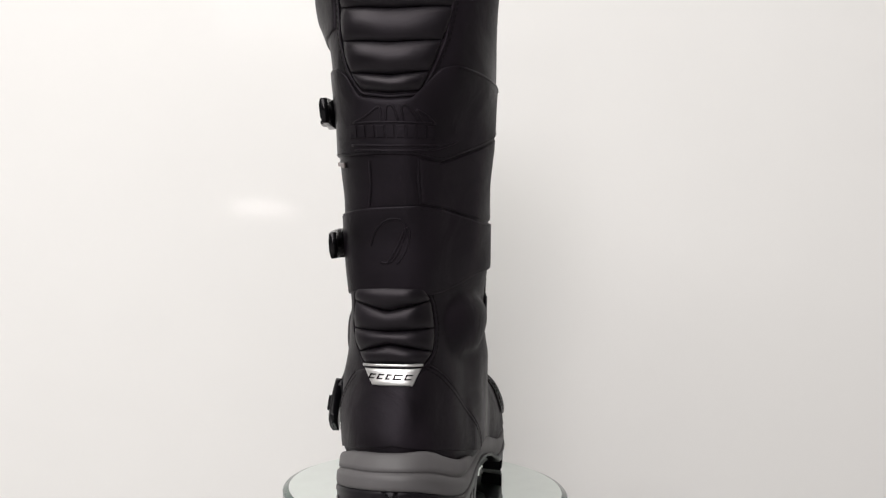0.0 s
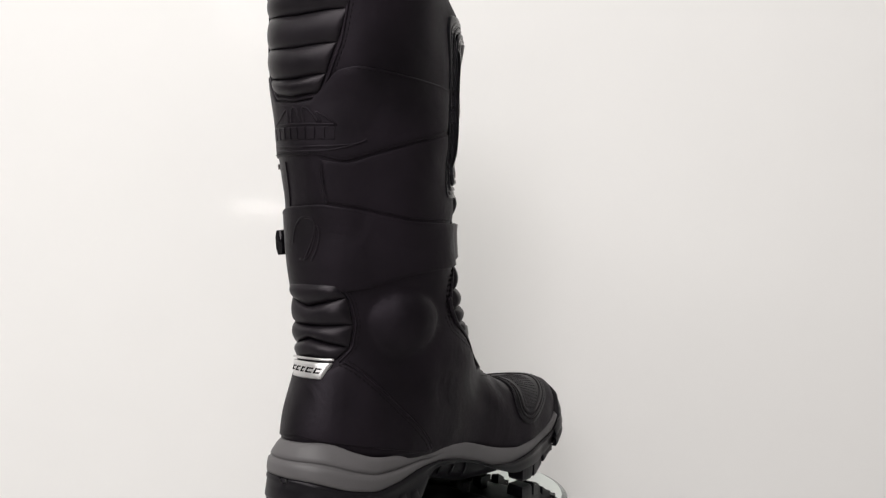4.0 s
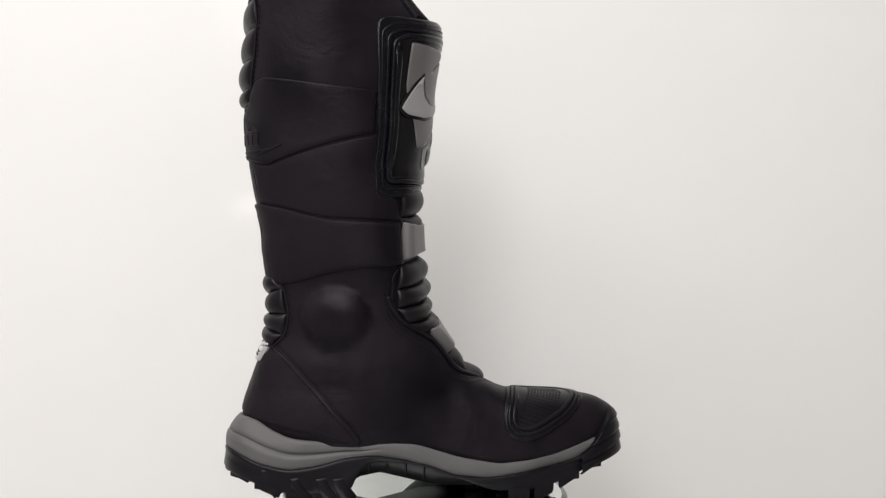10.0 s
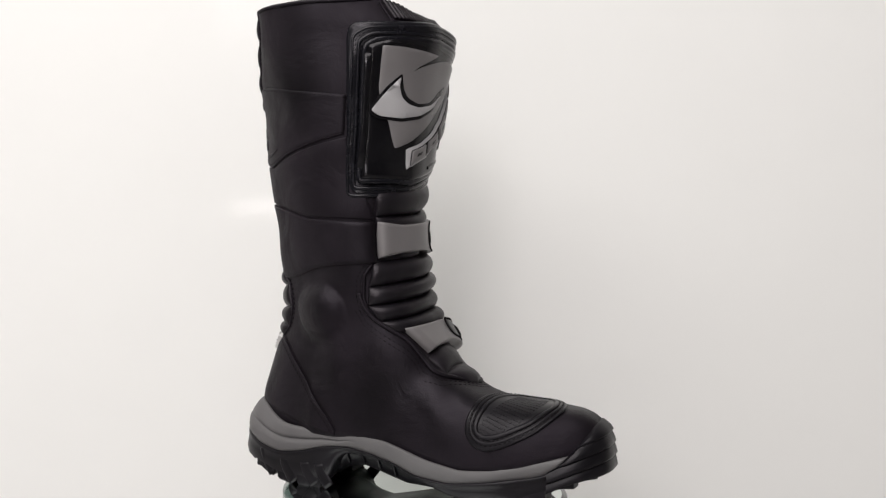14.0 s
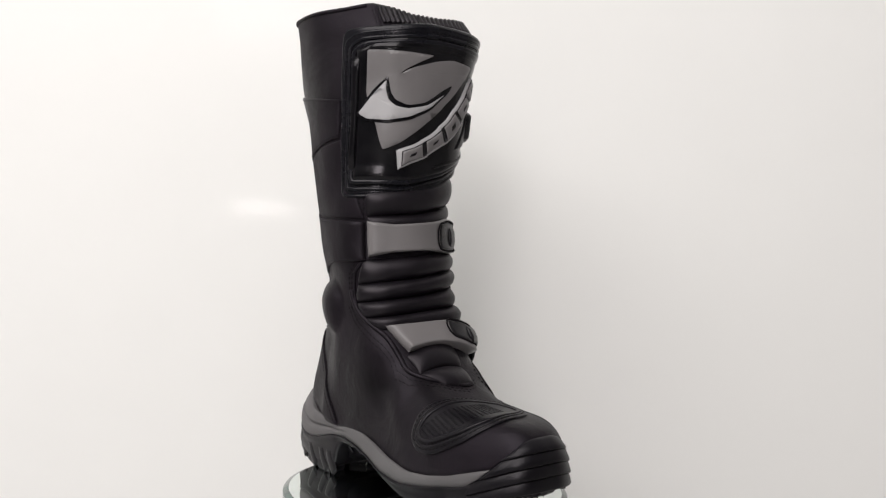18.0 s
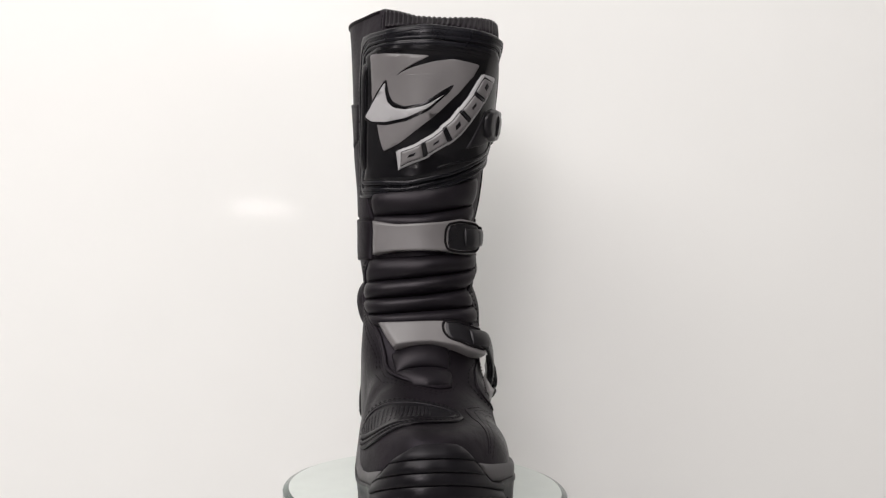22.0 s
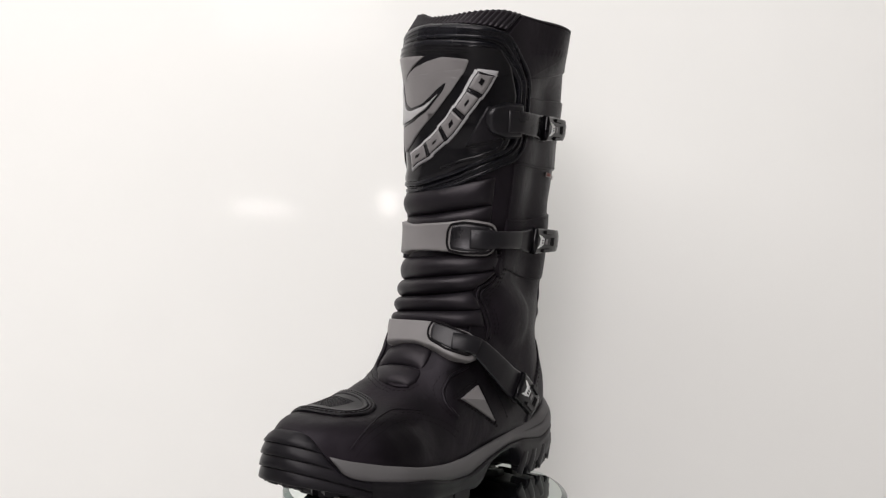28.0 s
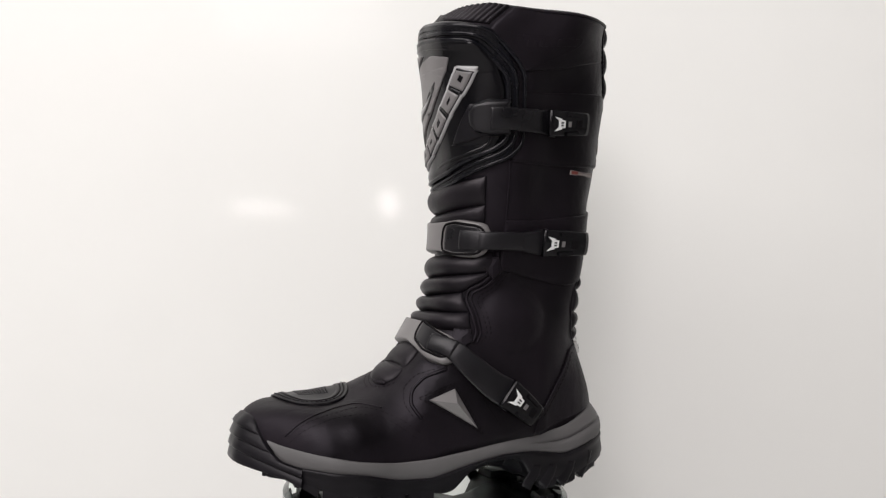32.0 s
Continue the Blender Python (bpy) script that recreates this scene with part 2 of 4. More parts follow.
# ---------------------------------------------------------------- materials
def paint(name, colour, rough=0.5, metal=0.0, grain=900.0, bump=0.15, vary=0.25, coat=0.0, rough_vary=0.12, large=25.0, cell=False, spec=0.5, wrinkle=0.0, warm=(1, 1, 1), tint=(1, 1, 1)):
    """A surface with fine relief, and colour and gloss that vary at two scales."""
    mat = bpy.data.materials.new(name)
    mat.use_nodes = True
    nt = mat.node_tree
    bs = nt.nodes["Principled BSDF"]
    co = nt.nodes.new("ShaderNodeTexCoord")
    big = nt.nodes.new("ShaderNodeTexNoise")
    big.inputs["Scale"].default_value, big.inputs["Detail"].default_value = large, 6
    nt.links.new(co.outputs["Object"], big.inputs["Vector"])
    if cell:
        fine = nt.nodes.new("ShaderNodeTexVoronoi")
        fine.feature = "DISTANCE_TO_EDGE"
        fine_out = fine.outputs["Distance"]
    else:
        fine = nt.nodes.new("ShaderNodeTexNoise")
        fine.inputs["Detail"].default_value = 5
        fine_out = fine.outputs["Fac"]
    fine.inputs["Scale"].default_value = grain
    nt.links.new(co.outputs["Object"], fine.inputs["Vector"])
    mix = nt.nodes.new("ShaderNodeMix")
    mix.data_type = "RGBA"
    mix.inputs[6].default_value = (*[c * (1 - vary) for c in colour], 1)
    mix.inputs[7].default_value = (*[min(1, c * (1 + vary) * w) for c, w in zip(colour, warm)], 1)
    spread = nt.nodes.new("ShaderNodeMapRange")
    spread.inputs[1].default_value, spread.inputs[2].default_value = 0.34, 0.66
    nt.links.new(big.outputs["Fac"], spread.inputs[0])
    nt.links.new(spread.outputs[0], mix.inputs[0])
    nt.links.new(mix.outputs[2], bs.inputs["Base Color"])
    ramp = nt.nodes.new("ShaderNodeMapRange")
    ramp.inputs[1].default_value, ramp.inputs[2].default_value = 0.3, 0.7
    ramp.inputs[3].default_value, ramp.inputs[4].default_value = max(0.0, rough - rough_vary), min(1, rough + rough_vary)
    nt.links.new(big.outputs["Fac"], ramp.inputs[0])
    nt.links.new(ramp.outputs[0], bs.inputs["Roughness"])
    bs.inputs["Metallic"].default_value = metal
    bs.inputs["Specular Tint"].default_value = (*tint, 1)
    bs.inputs["Coat Weight"].default_value = coat
    bs.inputs["Specular IOR Level"].default_value = spec
    if bump:
        bp = nt.nodes.new("ShaderNodeBump")
        bp.inputs["Strength"].default_value, bp.inputs["Distance"].default_value = bump, 0.0005
        nt.links.new(fine_out, bp.inputs["Height"])
        nt.links.new(bp.outputs[0], bs.inputs["Normal"])
        if wrinkle:
            soft = nt.nodes.new("ShaderNodeTexNoise")
            soft.inputs["Scale"].default_value, soft.inputs["Detail"].default_value, soft.inputs["Distortion"].default_value = 24, 5, 0.8
            nt.links.new(co.outputs["Object"], soft.inputs["Vector"])
            bw = nt.nodes.new("ShaderNodeBump")
            bw.inputs["Strength"].default_value, bw.inputs["Distance"].default_value = wrinkle, 0.006
            nt.links.new(soft.outputs["Fac"], bw.inputs["Height"])
            nt.links.new(bw.outputs[0], bp.inputs["Normal"])
    return mat


LEATHER = paint("black_leather", (0.0039, 0.0029, 0.0042), 0.52, grain=1500, bump=0.32, vary=0.7, spec=0.21, wrinkle=0.3, rough_vary=0.18, large=15, warm=(1.08, 1.0, 1.02), tint=(0.96, 0.86, 1.0))
SOFT_LEATHER = paint("soft_black_leather", (0.0050, 0.0040, 0.0056), 0.42, grain=1100, bump=0.2, vary=0.3, spec=0.265, wrinkle=0.12, tint=(1.0, 0.91, 0.985))
RUBBER = paint("black_rubber", (0.0055, 0.0048, 0.0064), 0.40, grain=700, bump=0.12, vary=0.25, spec=0.2, tint=(1.0, 0.955, 1.0))
GLOSSY = paint("black_moulded_plastic", (0.0035, 0.0033, 0.0042), 0.19, grain=500, bump=0.03, vary=0.2, rough_vary=0.07, spec=0.25, tint=(1.0, 0.96, 1.0))
FLANGE = paint("black_flange_rubber", (0.005, 0.005, 0.007), 0.25, grain=700, bump=0.05, vary=0.25, spec=0.22, rough_vary=0.08, tint=(1.0, 0.955, 1.0))
STRAP = paint("black_strap_plastic", (0.0058, 0.0054, 0.0068), 0.36, grain=900, bump=0.05, vary=0.2, spec=0.33, tint=(1.0, 0.96, 1.0))
GREY = paint("grey_midsole_rubber", (0.088, 0.083, 0.086), 0.6, grain=800, bump=0.1, vary=0.12)
SILVER = paint("grey_plastic", (0.143, 0.133, 0.136), 0.4, grain=700, bump=0.04, vary=0.08)
PALE = paint("pale_grey_plastic", (0.325, 0.315, 0.325), 0.42, grain=700, bump=0.03, vary=0.06)
CHROME = paint("silvered_plastic", (0.62, 0.61, 0.61), 0.32, metal=0.85, grain=600, bump=0.05, vary=0.06)
THREAD = paint("black_thread", (0.006, 0.005, 0.006), 0.85, grain=3000, bump=0.3, vary=0.3, spec=0.08)
LINING = paint("black_lining", (0.02, 0.02, 0.021), 0.9, grain=2500, bump=0.4, vary=0.3)
WHITE_INK = paint("white_print", (0.78, 0.78, 0.78), 0.5, bump=0.0, vary=0.04)
RED = paint("red_print", (0.13, 0.025, 0.02), 0.5, bump=0.0, vary=0.15)
LABEL = paint("silver_label", (0.20, 0.17, 0.165), 0.4, metal=0.3, bump=0.05, vary=0.2)
MIRROR = paint("mirrored_glass", (0.80, 0.86, 0.83), 0.025, metal=1.0, grain=50, bump=0.0, vary=0.02, rough_vary=0.015, large=60)
GLASS_EDGE = paint("green_glass_edge", (0.07, 0.10, 0.09), 0.15, grain=200, bump=0.02, vary=0.25, rough_vary=0.08, large=60)
SWEEP = paint("white_gloss_board", (0.84, 0.83, 0.82), 0.07, grain=60, bump=0.0, vary=0.015, rough_vary=0.02, large=3, spec=0.06)
# grey chosen for how much fill the added, unseen walls throw back
WALL = paint("grey_bounce_wall", (0.46, 0.455, 0.45), 0.8, grain=300, bump=0.05, vary=0.03, large=2)
BASE = paint("dark_turntable_base", (0.04, 0.04, 0.042), 0.5, bump=0.03)
# ---------------------------------------------------------------- the white sweep, the room and the turntable
def backdrop_board():
    """White glossy board standing upright behind the turntable."""
    me = box_mesh("backdrop", -1.9, 1.9, 0.30, 0.31, Z0 - 0.30, Z0 + 1.2)
    me.materials.append(SWEEP)
    return tagged(new("backdrop", me), "glossy white board standing upright behind the turntable", "backdrop", kind="structure")


def box_mesh(name, x0, x1, y0, y1, z0, z1):
    v = [(x, y, z) for x in (x0, x1) for y in (y0, y1) for z in (z0, z1)]
    f = [(0, 1, 3, 2), (4, 6, 7, 5), (0, 4, 5, 1), (2, 3, 7, 6), (0, 2, 6, 4), (1, 5, 7, 3)]
    return mesh_from(name, v, f, smooth=False)


def room():
    """Plain unseen walls, floor and ceiling, added to close the place and bounce light."""
    for name, dims in (("wall_south", (-2.5, 2.5, -4.1, -4.0, 0, 2.5)), ("wall_north", (-2.5, 2.5, 1.6, 1.7, 0, 2.5)),
                       ("wall_west", (-2.6, -2.5, -4.1, 1.7, 0, 2.5)), ("wall_east", (2.5, 2.6, -4.1, 1.7, 0, 2.5)),
                       ("floor", (-2.6, 2.6, -4.1, 1.7, -0.1, 0.0)), ("ceiling", (-2.6, 2.6, -4.1, 1.7, 2.5, 2.6))):
        me = box_mesh(name, *dims)
        me.materials.append(WALL)
        tagged(new(name, me), "plain unseen surface added round the set to bounce light", name.split("_")[0], kind="structure")


def lathe(name, prof, material, parent, label="", seg=96):
    """Turned part from (radius, height) pairs in metres."""
    n = len(prof)
    verts = [(r * math.cos(2 * math.pi * k / seg), r * math.sin(2 * math.pi * k / seg), z) for k in range(seg) for r, z in prof]
    faces = grid_faces(seg, n, True, False)
    return link_part(name, mesh_from(name, verts, faces), material, parent, label)


DISC = 0.0045      # the mirror's height over the boot's origin


def turntable():
    top = new("turntable")
    tagged(top, "round mirrored glass turntable with a green edge", "turntable")
    r = 0.112
    lathe("mirror_disc", [(0.0, 0.0), (r - 0.0045, 0.0)], MIRROR, top, "mirrored glass disc")
    lathe("bevel", [(r - 0.0045, 0.0), (r - 0.0005, -0.0016), (r, -0.0024)], GLASS_EDGE, top, "grey-green glass bevel")
    lathe("glass_edge", [(r, -0.0024), (r, -0.0075), (r - 0.001, -0.0085), (0.02, -0.0085)], GLASS_EDGE, top, "dark green glass edge")
    lathe("base", [(0.0, -0.0085), (0.062, -0.0085), (0.064, -0.012), (0.052, -0.020), (0.050, -0.27), (0.085, -0.288), (0.087, -0.3027), (0.0, -0.3027)], BASE, top, "round pedestal")
    top.location = (0, 0, Z0 + DISC)
    return top


backdrop_board()
room()
TABLE = turntable()
# ---------------------------------------------------------------- the boot
BOOT = new("riding_boot")
tagged(BOOT, "tall black leather riding boot with grey buckles and shin plate", "boot")
BOOT.location = (0, 0, Z0)


def rim_height(a):
    """Height of the shaft's rim round the leg; a in radians."""
    d = np.degrees(np.arctan2(np.sin(a), np.cos(a)))
    return np.interp(d, (-180, -141, -108, -60, -36, -24, -10, 10, 30, 40, 54, 75, 110, 125, 150, 180), (356, 360, 360, 362.5, 365, 362, 357, 356, 358, 359, 357, 355.5, 354.5, 354.5, 354, 356))


def upper():
    """The leather upper: rings along the foot, a fan of rings round the ankle, rings up the shaft."""
    seg = 112
    rings = []
    px, pz = 52.0, 132.0
    ang = np.linspace(0, 2 * math.pi, seg, endpoint=False)
    for x in np.concatenate([[143.3, 142.6, 141.5, 140], np.linspace(138, px + 2, 34)]):
        c = (WIDE_L(x) - WIDE_M(x)) / 2
        o = np.tile((x, c, 45.0), (seg, 1))
        d = np.stack([0 * ang, np.sin(ang), -np.cos(ang)], 1)
        rings.append(cast(o, d))
    for w in np.linspace(0, math.pi / 2, 46):
        e = np.array([-math.sin(w), 0, -math.cos(w)])
        r = 82 + (110 - 82) * w / (math.pi / 2)
        c = np.array([px, 0, pz]) + e * r
        o = np.tile(c, (seg, 1))
        d = np.cos(ang)[:, None] * e[None] + np.sin(ang)[:, None] * np.array([[0, 1.0, 0]])
        rings.append(cast(o, d))
    # in the top rings the first direction points to the back
    for v in np.linspace(0, 1, 70)[1:]:
        z = pz + v * (rim_height(math.pi - ang) - pz)
        cx, cy = axis_at(z)
        rings.append(cast(np.stack([cx, cy, z], 1), np.stack([-np.cos(ang), np.sin(ang), 0 * ang], 1)))
    p = np.concatenate(rings)
    p[:, 2] = np.maximum(p[:, 2], 31)
    n = len(rings)
    verts = list(p * U)
    faces = grid_faces(n, seg, False, True)
    faces.append(tuple(range(seg - 1, -1, -1)))
    me = mesh_from("upper", verts, faces)
    me.flip_normals()
    link_part("upper", me, LEATHER, BOOT, "black oiled leather upper")
    # lining: over the rim and down inside
    top = rings[-1]
    mid = top.mean(0)
    rows = []
    for inset, dz in ((0.0, 0.0), (0.01, 1.0), (0.03, 1.5), (0.05, 1.0), (0.06, -1.0), (0.10, -40.0), (0.22, -90.0), (0.9, -95.0)):
        q = top + (mid - top) * inset
        q[:, 2] = top[:, 2] + dz
        rows.append(q)
    me = mesh_from("lining", list(np.concatenate(rows) * U), grid_faces(len(rows), seg, False, True))
    link_part("lining", me, LINING, BOOT, "black textile lining")


upper()


# ---- sole: a plan outline that is walked round once
SOLE_L = smooth_curve((-150, -100, -60, -20, 20, 60, 90, 150), (45, 45, 45.5, 47, 50, 51, 47, 45), 6)
SOLE_M = smooth_curve((-150, -100, -60, -20, 20, 60, 90, 150), (40, 40, 42, 46.5, 52.5, 55, 51, 48), 6)


TIP = 142.3


def plan(x, side):
    """How far the sole reaches to the outer (1) or inner (-1) side at x."""
    x = np.asarray(x, float)
    heel = np.maximum(0, 1 - np.maximum(0, (-x - 88) / 58.1) ** 2.1) ** (1 / 2.1)
    k = 2.1 if side > 0 else 3.2
    toe = np.maximum(0, 1 - np.maximum(0, (x - 57.5) / (TIP - 57.5)) ** k) ** (1 / k)
    return side * (SOLE_L(x) if side > 0 else SOLE_M(x)) * heel * toe + np.interp(x, (85, TIP), (0, -9.2))


def outline(n=240, grow=0.0):
    """Plan of the sole as (x, y) and its outward normals, walked from the heel along the outer side to the toe and back."""
    xs = -146 + (0.5 - 0.5 * np.cos(np.linspace(0, math.pi, 160))) * (TIP + 145.95)
    y0, y1 = plan(xs, 1), plan(xs, -1)
    q = np.vstack([np.stack([xs, y0], 1), np.stack([xs[::-1], y1[::-1]], 1)[1:-1]])
    q = line(q, n, closed=True, soft=2)
    d = np.roll(q, -1, 0) - np.roll(q, 1, 0)
    d /= np.linalg.norm(d, axis=1, keepdims=True)
    nrm = np.stack([-d[:, 1], d[:, 0]], 1)
    return q + nrm * grow, nrm


MID_TOP_M = smooth_curve((-152, -138, -129, -118, -103, -79, -51, -43, -15, 17, 45, 69, 98, 118, 146), (63, 63, 61, 56, 51, 49, 46.5, 49, 47.5, 38, 33, 35, 42, 47.5, 54), 3)
MID_LOW_M = smooth_curve((-152, -144, -124, -103, -83, -63, -42, -22, 10, 37, 65, 82, 98, 110, 119, 146), (42, 41, 33, 29, 32, 38, 39.5, 37, 26.5, 23.5, 27, 30, 33, 37, 44, 48), 4)
MID_TOP_L = smooth_curve((-152, -135, -120, -104, -77, -41, -12, 17, 43, 75, 104, 123, 131, 146), (62, 61, 58, 53, 47.5, 44, 40, 37.5, 37.5, 41, 47, 51.5, 55, 57), 4)
MID_LOW_L = smooth_curve((-152, -115, -94, -65, -41, -12, 17, 43, 67, 90, 113, 123, 128, 146), (42, 35, 30.5, 35, 35, 30.5, 24.5, 26, 31.5, 34, 37, 42, 51, 55), 3)
LOW = smooth_curve((-152, -140, -126, -112, -100, -90, -46, -34, 4, 16, 28, 76, 90, 104, 112, 119, 138, 150), (26, 22, 16, 10, 7, 5.3, 5.3, 7, 8, 6, 5.3, 5.3, 12, 20, 25, 28.5, 33.5, 37), 3)
SLAB_M = smooth_curve((-152, -126, -100, -66, -60, -55, -48, -42, -22, -6, 10, 26, 38, 48, 80, 102, 122, 138, 150), (27, 19, 11, 10.5, 13, 27, 33.5, 35, 34, 31, 25, 19, 15, 13.5, 14, 22, 30, 35, 39), 2)
SLAB_L = smooth_curve((-152, -126, -100, -71, -66, -60, -55, -47, -29, -14, -6, 0, 8, 20, 80, 102, 122, 138, 150), (27, 19, 11, 10.5, 13, 25, 30, 31, 30.5, 26, 18, 13, 12, 14, 16, 23, 30, 35, 39), 2)


def slab_level(x, y):
    """Underside of the outsole between its treads."""
    s = np.clip((np.asarray(y) + 20) / 40, 0, 1)
    return SLAB_M(x) * (1 - s) + SLAB_L(x) * s


def midsole_levels(q):
    s = np.clip((q[:, 1] + 20) / 40, 0, 1)
    return MID_TOP_M(q[:, 0]) * (1 - s) + MID_TOP_L(q[:, 0]) * s, MID_LOW_M(q[:, 0]) * (1 - s) + MID_LOW_L(q[:, 0]) * s


def closed_mesh(name, verts, faces, material, parent, label="", smooth=True):
    me = mesh_from(name, verts, faces, smooth)
    bm = bmesh.new()
    bm.from_mesh(me)
    bmesh.ops.recalc_face_normals(bm, faces=bm.faces)
    bm.to_mesh(me)
    bm.free()
    return link_part(name, me, material, parent, label)


def midsole():
    q, nrm = outline()
    zt, zb = midsole_levels(q)
    heel = np.where(q[:, 1] > 0, np.clip((-q[:, 0] - 62) / 30, 0, 1), np.clip((-q[:, 0] - 38) / 25, 0, 1))
    outer = q[:, 1] > 0
    run = np.clip((q[:, 0] - np.where(outer, 122, 112)) / np.where(outer, 8, 9), 0, 1)
    zb = zb + (zt - zb) * run ** 1.3 * 0.95
    rows = []
    for t, out in ((0.8, -12), (1.0, -2.2), (0.985, -1.2), (0.95, -0.6), (0.85, 0.1), (0.66, 0.4), (0.56, 0.2), (0.53, -0.7), (0.505, -1.6), (0.48, -0.6), (0.44, 0.9), (0.30, 1.5), (0.12, 1.4), (0.03, 0.9), (0.0, -0.1), (0.0, -10)):
        plain = out if out < -2 else -1.0 + 1.9 * math.sin(math.pi * min(max(t, 0.03), 0.97)) ** 0.4
        o = out * heel + plain * (1 - heel)
        o = o - 8 * np.clip((q[:, 0] - np.where(outer, 127, 118)) / 5, 0, 1)
        o = o - (6.5 * max(0.0, t - 0.5) / 0.5 - 2.5 * max(0.0, 0.35 - t)) * np.clip((-q[:, 0] - 95) / 35, 0, 1)
        rows.append(np.stack([q[:, 0] + nrm[:, 0] * o, q[:, 1] + nrm[:, 1] * o, zb + (zt - zb) * t], 1))
    faces = grid_faces(len(rows), len(q), False, True)
    closed_mesh("midsole", list(np.concatenate(rows) * U), faces, GREY, BOOT, "grey rubber midsole band with a groove round the heel")


midsole()


def outsole():
    q, nrm = outline(360)
    zt, zb = midsole_levels(q)
    x = q[:, 0]
    low = slab_level(x, q[:, 1])
    zb = np.maximum(zb, low + 2.2)
    rows = []
    for t, out in ((1.0, -3.0), (1.0, 0.9), (0.94, 1.6), (0.84, 1.7), (0.76, 0.9), (0.5, 0.6), (0.12, 0.3), (0.0, -1.2), (0.0, -9)):
        o = out + 3.2 * (1 - t) * np.clip((-x - 100) / 35, 0, 1)
        rows.append(np.stack([x + nrm[:, 0] * o, q[:, 1] + nrm[:, 1] * o, low + (zb - low) * t], 1))
    verts = np.concatenate(rows)
    n = len(q)
    faces = grid_faces(len(rows), n, False, True)
    base, half = (len(rows) - 1) * n, n // 2
    for k in range(half - 1):
        faces.append((base + k, base + k + 1, base + (n - k - 1) % n, base + (n - k) % n))
    closed_mesh("outsole", list(verts * U), faces, RUBBER, BOOT, "black rubber outsole")


outsole()


def lug(name, outer, inner, z_top):
    """A tread block between an outer and an inner run of plan points, flared where it grows out of the sole, chamfered below."""
    c = np.vstack([outer, inner[::-1]])
    mid = c.mean(0)
    n = len(c)
    rows = []
    for k, grow in enumerate((0.97, 1.0, 1.0, 0.98, 0.96, 0.86)):
        p = mid + (c - mid) * grow
        low = np.minimum(LOW(p[:, 0]), z_top - 2)
        z = (z_top + 6, z_top + 1.0, z_top - 2.2, low * 0.5 + z_top * 0.5 - 1.0, low + 1.8, low)[k]
        rows.append(np.column_stack([p, np.broadcast_to(z, n)]))
    v = np.concatenate(rows)
    f = grid_faces(6, n, False, True) + [tuple(range(n - 1, -1, -1)), tuple(range(5 * n, 6 * n))]
    return closed_mesh(name, list(v * U), f, RUBBER, BOOT, smooth=False)


def tread():
    q, nrm = outline(720)
    s = np.concatenate([[0], np.cumsum(np.linalg.norm(np.diff(q, axis=0), axis=1))])
    at = 3.0
    rnd = random.Random(4)
    while at < s[-1] - 8:
        long = rnd.uniform(13, 21)
        idx = [int(np.argmin(np.abs(s - (at + long * t)))) for t in (0, 0.25, 0.5, 0.75, 1.0)]
        x = q[idx, 0].mean()
        front = 44 if q[idx, 1].mean() < 0 else 14
        if q[idx, 0].max() < -60 or q[idx, 0].min() > front:
            deep = 16 if -110 < x < 95 else 11
            slant = rnd.uniform(2, 5) * (1 if x > 0 else -1)
            inner = q[idx] - nrm[idx] * deep + np.array([[slant, 0]])
            lug("tread_lug", q[idx] + nrm[idx] * (0.3 + 1.8 * np.clip((-q[idx, :1] - 100) / 35, 0, 1)), inner, slab_level(q[idx, 0], q[idx, 1]).mean() + 1)
        at += long + rnd.uniform(2.2, 4.2)
    # claw-shaped ridges that run from the welt down into the lugs
    s = s / s[-1]
    for side, xs in ((-1, (-118, -98, -80, -68)), (1, (-118, -100, -84, -70))):
        for x in xs:
            lean = 9
            t = np.linspace(0, 1, 9)
            px = x + lean * t ** 1.7
            py = plan(px, side) + side * (0.1 - 0.3 * t)
            top = slab_level(px, py) + 13
            pz = top + (LOW(px) + 2.5 - top) * t
            cord("claw_ridge", np.stack([px, py, pz], 1), 4.6, RUBBER, BOOT, seg=12, nrm=np.tile((0.0, float(side), 0.0), (9, 1)), flat=0.22)
    for x, w in ((-108, 9), (-84, 10), (34, 12), (58, 13), (86, 12), (112, 9)):
        z = float(slab_level(np.array([x + 0.0]), 0)[0])
        lug("tread_lug", np.array([(x - 7, -w - 4), (x + 3, -3)]), np.array([(x + 3, -w - 4), (x + 11, -3)]), z)
        lug("tread_lug", np.array([(x + 3, 3), (x - 7, w + 4)]), np.array([(x + 11, 3), (x + 3, w + 4)]), z)


tread()


